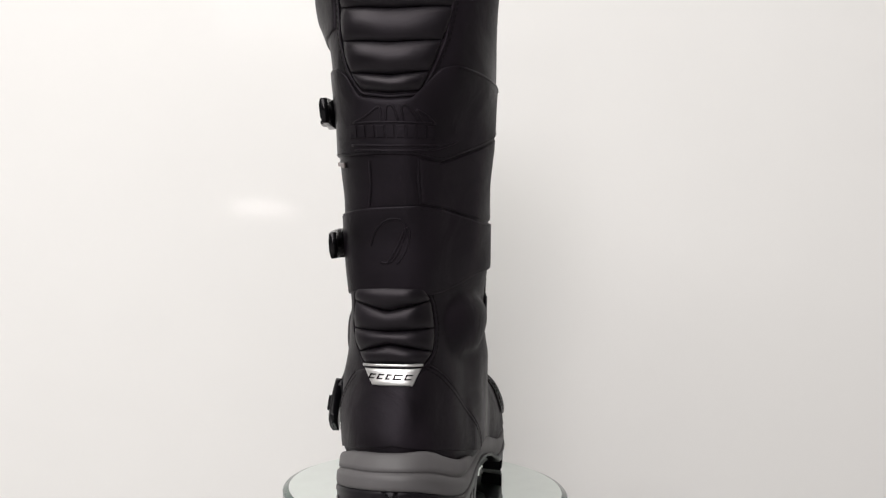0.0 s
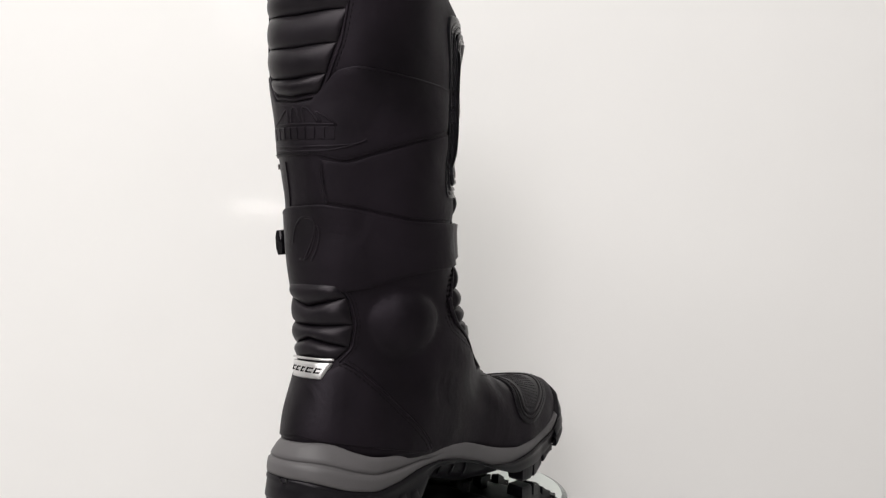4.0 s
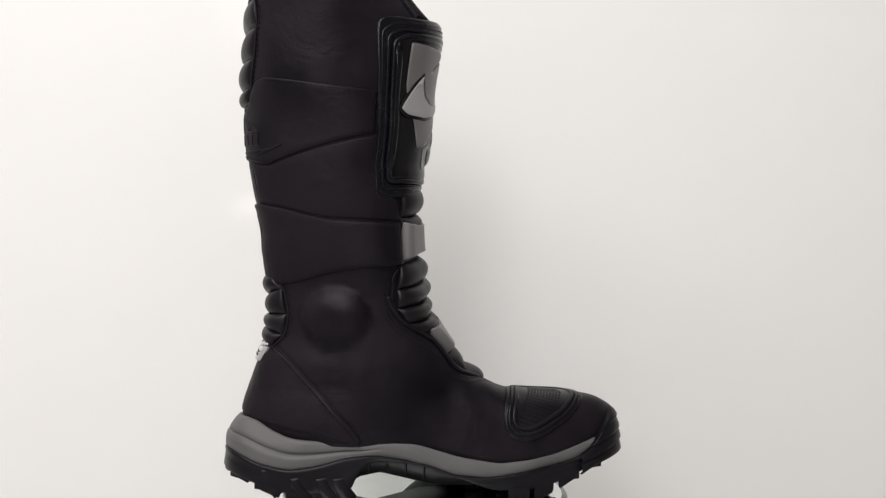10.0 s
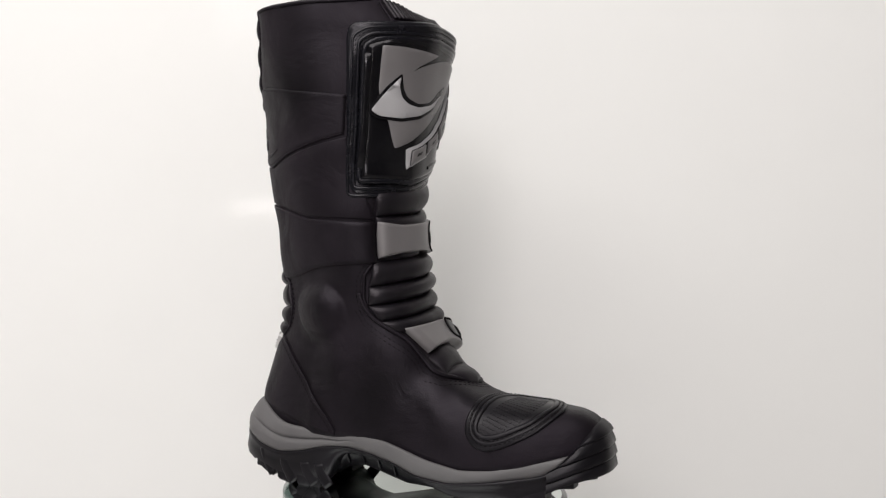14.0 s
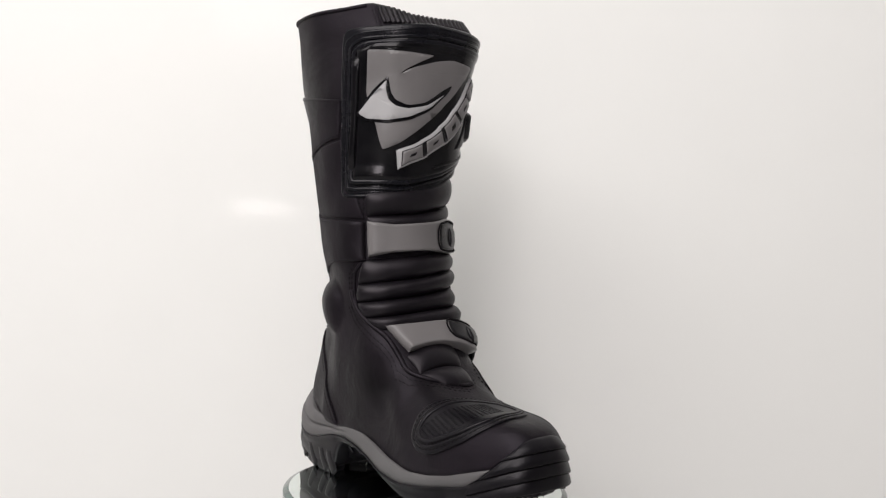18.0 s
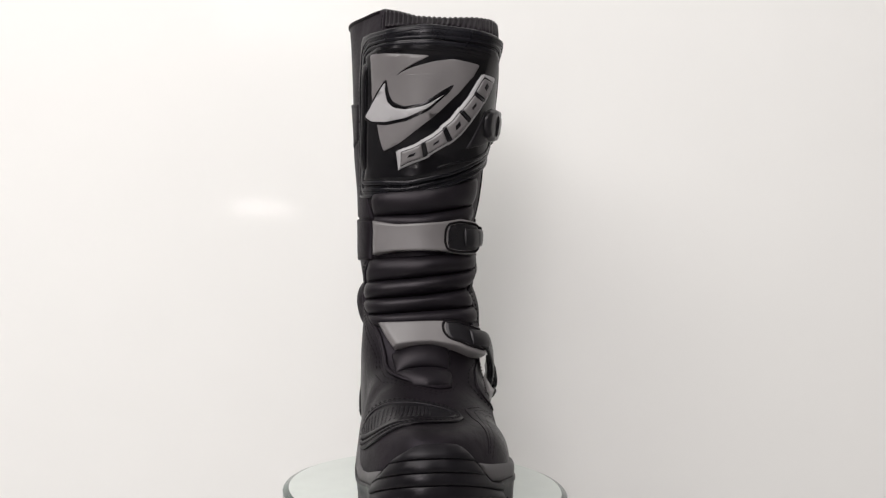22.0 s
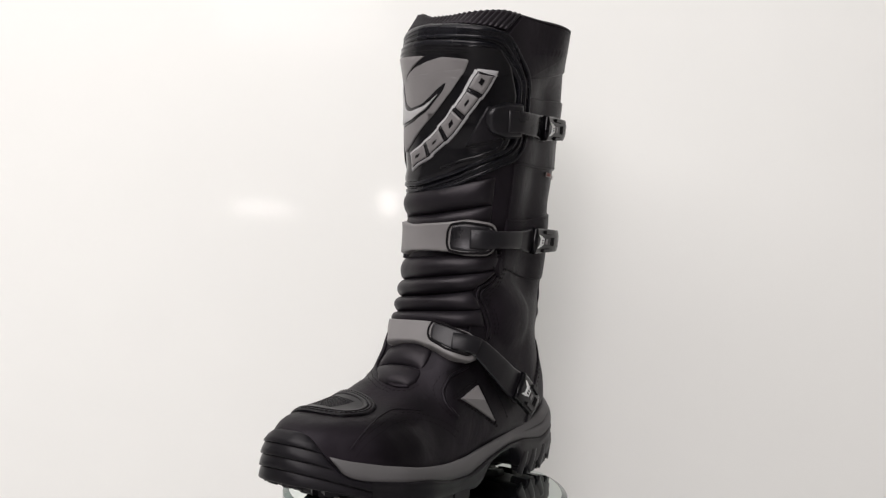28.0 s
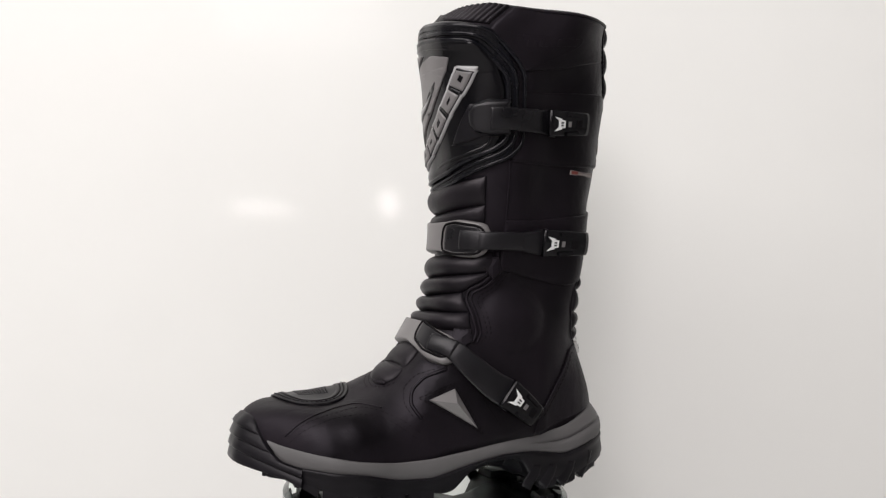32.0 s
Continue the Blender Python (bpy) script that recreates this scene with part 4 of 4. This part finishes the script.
# --- front ribs
def flex_ribs():
    rows = [[(-43, 175), (0, 178), (30, 181), (50, 183)], [(-49, 156.5), (0, 161.5), (40, 166.5), (54, 169)], [(-51, 143), (0, 148), (34, 153)], [(-45, 132), (0, 136), (41, 139)], [(-36, 124), (0, 125), (44, 126)]]
    for low, high in zip(rows[1:], rows[:-1]):
        sheet("flex_rib", on_shaft, low, high, 7.2, SOFT_LEATHER, BOOT, "padded black flex rib", nu=34, nv=16, bevel=0.02, shape=pillow, sink=0.4)
    rows = [[(-40, 225), (0, 230), (42, 238)], [(-39, 207), (0, 209.5), (42, 217)], [(-38, 196), (0, 198), (42, 203)]]
    for low, high in zip(rows[1:], rows[:-1]):
        sheet("flex_rib", on_shaft, low, high, 6.6, SOFT_LEATHER, BOOT, "padded black flex rib", nu=34, nv=14, bevel=0.02, shape=pillow, sink=0.4)
    for a, b in ((12, 25.5), (26, 40)):
        sheet("tongue_rib", on_top, [(b, -26 if b < 35 else -15), (b + (2.5 if b > 35 else 0), -6), (b, 12 if b < 35 else 7)], [(a, -28), (a, -8), (a, 12)], 5.5, SOFT_LEATHER, BOOT, "padded black tongue rib", nu=28, nv=16, bevel=0.03, shape=dome, sink=0.3, soft=6, right=[(b, 12 if b < 35 else 7), (b - 2, 14 if b < 35 else 11), ((a + b) / 2, 15 if b < 35 else 14), (a + 2, 14), (a, 12)])
    stitching("tongue_stitching", on_top, [(12, -36), (25, -33.5), (37, -22.5), (44, -10), (46, 3), (42, 12), (33, 17)], THREAD, BOOT, lift=0.15)
    stitching("tongue_stitching", on_top, [(12, -39), (26, -36.5), (39, -25), (47, -11), (49, 3)], THREAD, BOOT, lift=0.15)
    slab_on("gusset_patch", on_shaft, [(38, 178), (54, 180), (58, 168), (53, 162.5)], 0.2, 4.0, LEATHER, BOOT, "small leather corner patch", bevel=0.8)
    stitching("patch_stitching", raised(on_shaft, 3.8), [(40, 177.2), (53, 178.6), (56.4, 168), (52.6, 164)], THREAD, BOOT, lift=0.4, long=1.8, gap=1.2, closed=True, soft=10)
    slab_on("gusset_patch", on_shaft, [(33, 128), (44, 127), (46, 118), (40, 112), (34, 117)], 0.2, 2.5, LEATHER, BOOT, "small leather corner patch", bevel=0.8)
    stitching("patch_stitching", raised(on_shaft, 2.8), [(34, 127), (43, 126), (44.5, 118), (40, 113)], THREAD, BOOT, lift=0.4, long=1.8, gap=1.2)


flex_ribs()


# --- shin plate
def on_shin(a, z):
    """The shin: the shaft, flatter towards the inner side and with a lip flared over the top."""
    p, n = on_shaft(a, z)
    a, z = np.asarray(a, float), np.asarray(z, float)
    lip = 4.0 * np.clip((z - 328) / 14, 0, 1) * np.clip((a + 35) / 30, 0, 1) * np.clip((62 - a) / 20, 0, 1)
    return p + n * (lip - 1.8 * np.clip((-a - 12) / 30, 0, 1))[:, None], n


def shin_plate():
    right = [(59, 254), (63, 270), (64, 290), (63, 310), (57, 324), (47, 340)]
    FL = sheet("plate_flange", on_shin, [(-52, 223), (-44, 222), (-14, 223), (15, 231), (34, 241), (54, 250), (59, 254)], [(-58, 346), (-46, 347), (-30, 347), (0, 346.5), (36, 343.5), (47, 340)], 3.2, FLANGE, BOOT, "black stitched rubber flange", nu=60, nv=50, bevel=0.02, right=right,
               left=[(-52, 223), (-57, 225), (-59, 230), (-62, 280), (-65, 334), (-64, 342.5), (-58, 346)])
    PL = sheet("shin_plate", on_shin, [(-50, 232), (-14, 232), (15, 240), (34, 250), (47, 257)], [(-51, 331), (-40, 335), (0, 337), (36, 334), (42, 330)], 6.6, GLOSSY, BOOT, "black moulded shin plate", nu=60, nv=50, bevel=0.05, right=[(47, 257), (53, 270), (55, 298), (50, 318), (42, 330)])
    loop = [(-50, 232), (-14, 232.5), (15, 241), (34, 251), (47, 257), (54, 264), (56, 272), (56, 306), (53, 313), (40, 330), (36, 333), (0, 336), (-44, 334), (-52, 329)]
    out = lambda grow: [(a * (grow if a > 0 else 1 + (grow - 1) * 0.8), 284 + (z - 284) * (1 + (grow - 1) * (0.78 if z > 284 else 0.95))) for a, z in loop]
    for grow, lift, r in ((1.0, 4.4, 2.3), (1.10, 3.0, 1.7), (1.205, 2.6, 1.5)):
        seam("flange_ridge", on_shin, out(grow), r, FLANGE, FL, lift=lift, n=180, closed=True, soft=2, flat=0.75)
    for grow in (1.05, 1.155):
        stitching("flange_stitching", raised(on_shin, 3.1), out(grow), THREAD, FL, lift=0.35, closed=True, soft=4)
    # emblem: one grey shield with a tapering slit, and a pale crescent in a dark recess
    shield = [(-41, 329.5), (-28, 329), (-15, 327.8), (-2, 326.7), (-11, 320.9), (-17, 316.5), (-20.8, 312.3), (-16, 316), (-10.5, 318.8), (0, 322.9), (10.5, 325), (25, 322.8), (21.8, 313.5), (14.8, 300.5), (5, 286.8), (-6, 275), (-18, 263.5), (-28.5, 257.2), (-31, 264), (-34, 276), (-38.5, 285), (-41, 300)]
    EM = poly_on("emblem", on_shin, shield, 5.5, 7.8, SILVER, PL, "raised grey shield emblem", n=260, soft=2, edge=0.3)
    poly_on("recess", on_shin, [(-27.4, 311), (-25.6, 300), (-22.6, 293.8), (-15, 290), (-5, 292.5), (5.5, 302.2), (12.2, 307.3), (9.6, 300.6), (-2.2, 286.6), (-13.5, 279.3), (-26.5, 276.2), (-41.5, 277.6), (-47.5, 282), (-45.2, 287.4), (-36, 301)], 5.5, 8.1, GLOSSY, EM, "black recess round the crescent", n=200, soft=6, edge=0.12)
    poly_on("crescent", on_shin, [(-27.9, 308.2), (-28.4, 301.5), (-26.4, 293.6), (-21.8, 289.1), (-14.5, 287.6), (-4, 290.6), (7, 299.4), (-3, 288.4), (-14, 281.6), (-26.3, 278.6), (-39.6, 279.4), (-45.6, 283.4), (-37, 296)], 6.5, 8.8, PALE, EM, "pale grey raised crescent", n=200, soft=6, edge=0.2)
    # slanted name band: a pale stepped rim, dark ground, five plain grey blocks with dark slots
    top = [(-21, 258), (-10, 263), (2, 272), (11, 281), (22, 302), (28, 317.5)]
    low = [(-19, 241.5), (-12, 247.5), (-2, 252.5), (12, 263.5), (18.5, 271), (29, 289), (35.5, 303), (40.5, 316.5)]
    A, B = line(low, 200, soft=12), line(top, 200, soft=12)
    mixed = lambda s, v: tuple(A[int(round(min(max(s, 0), 1) * 199))] * (1 - v) + B[int(round(min(max(s, 0), 1) * 199))] * v)
    def patch(name, s0, s1, v0, v1, high, mat, parent, sink, label="", lean=0.02):
        return sheet(name, on_shin, [mixed(s, v0) for s in np.linspace(s0, s1, 8)], [mixed(s + lean, v1) for s in np.linspace(s0, s1, 8)], high, mat, parent, label, nu=14, nv=10, bevel=0.06, sink=sink)
    lift = ((-0.04, 0.98), (0.03, 1.0), (-0.02, 1.05), (0.02, 1.0), (-0.04, 1.04))
    BAND = sheet("name_band", on_shin, [mixed(s, 0.04) for s in np.linspace(0, 1, 14)], [mixed(s, 0.94) for s in np.linspace(0, 1, 14)], 8.1, PALE, PL, "pale grey slanted name band with grey blocks", nu=50, nv=12, bevel=0.02, sink=-6)
    for k, (v0, v1) in enumerate(lift):
        s0, s1 = 0.035 + 0.187 * k, 0.205 + 0.187 * k
        patch("band_rim", s0 - 0.035, s1 + 0.035 - (0.02 if k == 4 else 0), v0, v1, 8.3 + 0.05 * (k % 2), PALE, BAND, -6)
    for k, (v0, v1) in enumerate(lift):
        s0, s1 = 0.035 + 0.187 * k, 0.205 + 0.187 * k
        patch("band_ground", s0 - (0.012 if k == 0 else 0.03), s1 + (0.012 if k == 4 else 0.03), v0 + 0.12, v1 - 0.12, 8.75 + 0.05 * (k % 2), GLOSSY, BAND, -7.5)
        patch("block", s0 + 0.002, s1 - 0.006, v0 + 0.165, v1 - 0.165, 9.6, SILVER, BAND, -8)
        c = (s0 + s1) / 2
        patch("slot", c - 0.026, c + 0.026, v0 + 0.43, v1 - 0.43, 9.85, GLOSSY, BAND, -9)
    # bevelled band along the plate's top edge, and the matt wing on its outer side
    sheet("plate_band", on_shin, [(-44, 330.5), (-20, 330.5), (0, 329.5), (32, 326)], [(-43, 336.5), (-20, 338.5), (0, 339), (36, 335)], 7.4, GLOSSY, PL, "glossy bevelled top band", nu=40, nv=12, bevel=0.1, sink=-3, soft=3, shape=lambda u, v: 1 - 0.4 * v)
    sheet("plate_band", on_shin, [(-52, 238), (-51.5, 286), (-52, 327)], [(-47, 238), (-46.5, 286), (-46.5, 328)], 8.0, GLOSSY, PL, "glossy bevelled side band", nu=30, nv=8, bevel=0.15, sink=-4)
    sheet("wing_panel", on_shin, [(21, 259.5), (34, 263), (45, 268)], [(34, 290), (40, 290), (47, 287)], 7.6, RUBBER, PL, "matt black wing panel", nu=20, nv=14, bevel=0.05, sink=-5)
    # recessed side wing of the plate
    seam("plate_ridge", on_shin, [(6, 245.5), (14, 248.5), (27, 251.5), (40, 257), (45, 264), (46, 272)], 1.5, GLOSSY, PL, "black plate ridge", lift=6.4, n=50, soft=3)


shin_plate()


# --- straps and buckles
def clip(place, path, widths, lifts, axis_pts):
    """Black lever clip with a white mark, a grey pip and two side rails."""
    c = strip("buckle_clip", place, path, widths, lifts, 5.0, GLOSSY, BOOT, "black plastic buckle clip", n=16, soft=1, crown=0.8)
    (ax, az), (bx, bz) = axis_pts
    p, nn = place(np.array([ax, ax + 1.0, ax, bx]), np.array([az, az, az + 1.0, bz]))
    e1, e2 = p[1] - p[0], p[2] - p[0]
    t3 = (p[3] - p[0]) / np.linalg.norm(p[3] - p[0])
    s3 = np.cross(nn[0], t3)
    basis = np.stack([e1, e2], 1)

    def piece(name, pts, h0, h1, mat, label=""):
        off = np.array([np.linalg.lstsq(basis, t3 * a + s3 * b, rcond=None)[0] for a, b in pts])
        run = np.array([a for a, b in pts])
        q3, n3 = place(ax + off[:, 0], az + off[:, 1])
        n3 = 0.4 * n3 + 0.6 * n3.mean(0)
        lift = np.interp(run, (0, 25), (lifts[0], lifts[-1])) + 5.5
        n = len(pts)
        verts = list((q3 + n3 * (lift + h0)[:, None]) * U) + list((q3 + n3 * (lift + h1)[:, None]) * U)
        faces = [tuple(range(n - 1, -1, -1)), tuple(range(n, 2 * n))] + [(j, (j + 1) % n, n + (j + 1) % n, n + j) for j in range(n)]
        return closed_mesh(name, verts, faces, mat, c, label, smooth=False)
    piece("mark", [(4, -3.4), (10.5, -2.6), (10.5, 2.6), (4, 3.4)], -1.2, 1.0, WHITE_INK, "white printed mark")
    for sgn in (-1, 1):
        piece("mark", [(0, sgn * 5.4), (7.0, sgn * 3.9), (7.0, sgn * 2.4), (3.6, sgn * 2.6)], -1.2, 1.0, WHITE_INK, "white printed mark")
    for j in (-1.6, 0.4):
        piece("bar", [(6.2, j), (8.6, j), (8.6, j + 1.1), (6.2, j + 1.1)], 0.6, 1.3, THREAD)
    piece("pip", [(13, -2), (15.5, -2), (15.5, 2), (13, 2)], -1.2, 1.2, SILVER, "small grey pip")
    for sgn in (-1, 1):
        piece("rail", [(11, sgn * 6.2), (22, sgn * 5.6), (22, sgn * 7.8), (11, sgn * 8.6)], -2.4, 1.6, GLOSSY)
    piece("catch", [(20, -3.2), (24, -3.2), (24, 3.2), (20, 3.2)], -3.0, 1.0, THREAD)
    return c


def straps():
    # top strap, from the shin plate
    sheet("strap_socket", on_shaft, [(36, 270), (44, 266.5), (57, 267.5)], [(36, 289), (44, 292.5), (57, 292.5)], 11.5, STRAP, BOOT, "black strap socket", nu=20, nv=16, bevel=0.12, soft=4, left=[(36, 270), (33, 276), (33, 284), (36, 289)])
    strip("strap", on_shaft, [(45, 279), (55, 279), (65, 278), (80, 277.5), (95, 277)], [16, 16, 16.5, 17, 17], [9.8, 9.4, 7.4, 5.2, 4.8], 2.6, STRAP, BOOT, "black plastic ladder strap", crown=0.4)
    strip("strap_cover", on_shaft, [(72, 277.5), (85, 277.5), (96, 277)], [15, 18, 20], [3.8, 4.2, 4.2], 3.6, STRAP, BOOT, n=14, crown=0.4)
    clip(on_shaft, [(86, 277), (103, 277.3), (121, 277.5)], [19, 18, 16], [7.5, 7.5, 6.5], ((89, 276.5), (121, 277.5)))
    # middle strap with its grey loop
    LOOP = sheet("grey_loop", on_shaft, [(-38, 177), (-20, 180.5), (0, 181.5), (15, 181), (28, 178), (40, 178.5)], [(-38, 203.5), (-20, 201.5), (0, 203), (13, 204), (26, 206.5), (40, 204)], 8.2, SILVER, BOOT, "grey plastic strap loop", nu=44, nv=16, bevel=0.06, soft=6, right=[(40, 178.5), (44, 181), (46.5, 186), (46.5, 197), (44, 202), (40, 204)])
    sheet("socket", on_shaft, [(17, 182.5), (25, 180.5), (38, 181)], [(17, 202), (25, 204), (38, 202)], 8.7, STRAP, LOOP, "black inset socket", nu=20, nv=14, bevel=0.1, sink=-7, soft=8, left=[(17, 182.5), (15, 188), (15, 197), (17, 202)], right=[(38, 181), (41, 183), (43, 187), (43, 197), (41, 200.5), (38, 202)])
    seam("inset_rim", raised(on_shaft, 8.5), [(17, 182.5), (25, 180.5), (38, 181), (41, 183), (43, 187), (43, 197), (41, 200.5), (38, 202), (25, 204), (17, 202), (15, 197), (15, 188)], 0.9, THREAD, LOOP, closed=True, soft=3)
    strip("strap_tip", on_shaft, [(29, 191.5), (35, 191.5), (43, 191.5)], [14, 14.5, 14.5], [7.8, 8.4, 7.8], 1.8, STRAP, BOOT, n=14, crown=0.8)
    strip("strap", on_shaft, [(29, 191.5), (42, 191.5), (55, 191.5), (75, 191), (92, 190.5)], [12, 12.5, 13, 14, 15], [6.0, 8.0, 6.4, 5.0, 5.4], 2.6, STRAP, BOOT, "black plastic ladder strap", crown=0.4)
    strip("strap_cover", on_shaft, [(68, 191), (82, 190.5), (96, 190.5)], [13, 17, 20], [4.2, 5.0, 5.6], 3.6, STRAP, BOOT, n=14, crown=0.4)
    clip(on_shaft, [(90, 190.5), (108, 190.5), (129, 190)], [20, 19, 17], [8, 7.5, 6.5], ((92, 190.5), (129, 190)))
    # lower strap over the instep
    LOOP3 = sheet("grey_loop", on_shaft, [(-20, 109), (-9, 111), (2, 111.5), (14, 109), (24, 103), (32, 101)], [(-31, 126), (-14, 126.5), (0, 127), (12, 127), (22, 125), (31, 121)], 8.0, SILVER, BOOT, "grey plastic strap loop", nu=44, nv=16, bevel=0.06, soft=6, right=[(32, 101), (36, 103), (38.5, 108), (38, 115), (35.5, 119.5), (31, 121)])
    sheet("socket", on_shaft, [(12, 114), (21, 109), (30, 106)], [(12, 127), (20, 125), (29, 120.5)], 8.5, STRAP, LOOP3, "black inset socket", nu=20, nv=14, bevel=0.1, sink=-7, soft=8, left=[(12, 114), (10, 118), (10, 123), (12, 127)], right=[(30, 106), (33.5, 107.5), (35, 111), (34, 116), (32, 119), (29, 120.5)])
    seam("inset_rim", raised(on_shaft, 8.3), [(12, 114), (21, 109), (30, 106), (33.5, 107.5), (35, 111), (34, 116), (32, 119), (29, 120.5), (20, 125), (12, 127), (10, 123), (10, 118)], 0.9, THREAD, LOOP3, closed=True, soft=3)
    pa, na = on_shaft([24, 31, 38], [114, 112.5, 110])
    pb, nb = on_outer(np.array([-11.0, -20, -31, -42]), np.array([103.0, 95, 86, 79]))
    run, runs = line(np.vstack([pa, pb]), 60, soft=30), line(np.vstack([na, nb]), 60, soft=30)
    along = lambda u, v: (np.stack([np.interp(u, np.linspace(0, 6, 60), run[:, k]) for k in range(3)], 1), np.stack([np.interp(u, np.linspace(0, 6, 60), runs[:, k]) for k in range(3)], 1))
    strip("strap", along, [(k, 0) for k in range(7)], [12.5, 13.5, 15.5, 17.5, 19, 20.5, 21], [5.4, 7.0, 8.4, 8.6, 8, 6.5, 6], 2.6, STRAP, BOOT, "black plastic ladder strap", n=50, crown=0.4)
    strip("strap_tip", along, [(0.0, 0), (0.8, 0), (1.7, 0)], [13, 13.5, 14], [7.6, 8.6, 9.6], 2.0, STRAP, BOOT, n=14, crown=0.8)
    strip("strap_cover", on_outer, [(-24, 91.5), (-33, 85), (-44, 78)], [17, 20.5, 22.5], [5.0, 5.2, 5.5], 3.6, STRAP, BOOT, n=14, crown=0.4)
    clip(on_outer, [(-38, 82), (-50, 73), (-62, 63)], [22, 20, 17], [7.5, 7, 6], ((-40, 80.5), (-62, 63)))


straps()


# --- grey triangle on the outer side, with its stitched patch
def triangle():
    q = np.array([(17.5, 78), (-2, 85), (-18, 57)], float)
    p, nrm = on_outer(q[:, 0], q[:, 1])
    c, cn = on_outer(np.array([-1.5]), np.array([75.0]))
    inset = p + (p.mean(0) - p) * 0.08
    verts = list((p - nrm * 0.5) * U) + list((p + nrm * 2.0) * U) + list((inset + nrm * 2.8) * U) + [(c[0] + cn[0] * 6.5) * U]
    faces = grid_faces(3, 3, False, True) + [(6, 7, 9), (7, 8, 9), (8, 6, 9)]
    tri = closed_mesh("side_triangle", verts, faces, SILVER, BOOT, "grey faceted plastic triangle", smooth=False)
    for grow in (1.22, 1.36):
        m = q.mean(0)
        stitching("triangle_stitching", on_outer, list(m + (q - m) * grow), THREAD, BOOT, lift=0.5, closed=True, soft=3)
    seam("patch_piping", on_outer, [(2, 99), (18, 93), (27, 84), (30, 75), (24, 66)], 1.3, LEATHER, BOOT, lift=0.3, soft=50)
    stitching("patch_stitching", on_outer, [(6, 100), (21, 95), (31, 85), (34, 75), (28, 65)], THREAD, BOOT, lift=0.5, soft=400)
    stitching("patch_stitching", on_outer, [(-10, 96), (-26, 74), (-38, 56)], THREAD, BOOT, lift=0.5)


triangle()


# --- shifter pad on the toe
def toe_pad():
    rear = [(53, 81), (49, 74), (49, 65), (52, 53), (56, 36), (59, 20), (63, 2), (70, -17), (78, -26)]
    front = [(59, 85), (66, 86), (78, 81), (98, 67), (108, 51), (113, 36), (110, 6), (103, -21), (90, -28)]
    PAD = sheet("toe_pad", on_foot, rear, front, 1.7, RUBBER, BOOT, "black ribbed rubber toe pad", nu=44, nv=18, bevel=0.05, left=[(53, 81), (55.5, 83.5), (59, 85)], right=[(78, -26), (84, -28.5), (90, -28)])
    ring = line(rear + front[::-1], 70, closed=True, soft=3)
    d = np.roll(ring, -1, 0) - np.roll(ring, 1, 0)
    inw = np.stack([-d[:, 1], d[:, 0]], 1)
    inw /= np.linalg.norm(inw, axis=1, keepdims=True)
    m = ring.mean(0)
    if ((m - ring) * inw).sum() < 0:
        inw = -inw
    inw = inw * np.array([1.0, 1.35])
    for step, lift, r in ((0.3, 0.9, 1.4), (3.2, 1.5, 1.3), (6.6, 1.7, 1.9)):
        seam("pad_ridge", on_foot, [tuple(c) for c in ring + inw * step], r, RUBBER, PAD, lift=lift, n=120, closed=True, soft=3, flat=0.45)
    for step in (1.7, 4.5):
        stitching("pad_stitching", raised(on_foot, 1.8), [tuple(c) for c in ring + inw * step], THREAD, PAD, lift=0.4, closed=True, long=2.2, gap=1.2)
    # a field of small studs
    verts, faces = [], []
    A, B = line(rear, 600), line(front, 600)
    for s in np.linspace(0.13, 0.66, 19):
        for v in np.linspace(0.29, 0.71, 11):
            c = A[int(s * 599)] * (1 - v) + B[int(s * 599)] * v
            p, n = on_foot(np.array([c[0], c[0] + 0.8, c[0]]), np.array([c[1], c[1], c[1] + 1.0]))
            e1 = (p[1] - p[0]) / np.linalg.norm(p[1] - p[0])
            e2 = np.cross(n[0], e1)
            b = len(verts)
            for h, w in ((1.2, 0.95), (2.1, 0.6)):
                for i, j in ((-1, -1), (1, -1), (1, 1), (-1, 1)):
                    verts.append((p[0] + e1 * i * w + e2 * j * w + n[0] * h) * U)
            faces += [(b + 4, b + 5, b + 6, b + 7)] + [(b + k, b + (k + 1) % 4, b + 4 + (k + 1) % 4, b + 4 + k) for k in range(4)]
    studs = closed_mesh("pad_studs", verts, faces, RUBBER, PAD, "field of small rubber studs", smooth=False)
    studs["kind"] = "stuff"


toe_pad()


def motions():
    """Boot and turntable turn together, steadily, towards the outer side."""
    walk(BOOT, [(t, pose(0, 0, Z0, 0, 0, a)) for t, a in TURN])
    # the turntable's plate stands a little out of level
    walk(TABLE, [(t, pose(0, 0, Z0 + DISC, 0, 1.0, 0) @ pose(0, 0, 0, 0, 0, a)) for t, a in TURN])


TURN = [(0.0, 82.63), (2.0, 68.02), (3.5, 56.89), (5.5, 42.45), (7.0, 31.63), (9.0, 17.02), (11.0, 1.90), (13.0, -13.28), (14.5, -24.45), (16.5, -39.40),
        (18.5, -54.98), (20.5, -70.51), (22.5, -85.28), (24.0, -96.07), (25.5, -107.02), (27.5, -121.85), (29.0, -133.17), (30.5, -144.29), (32.0, -155.19)]
motions()
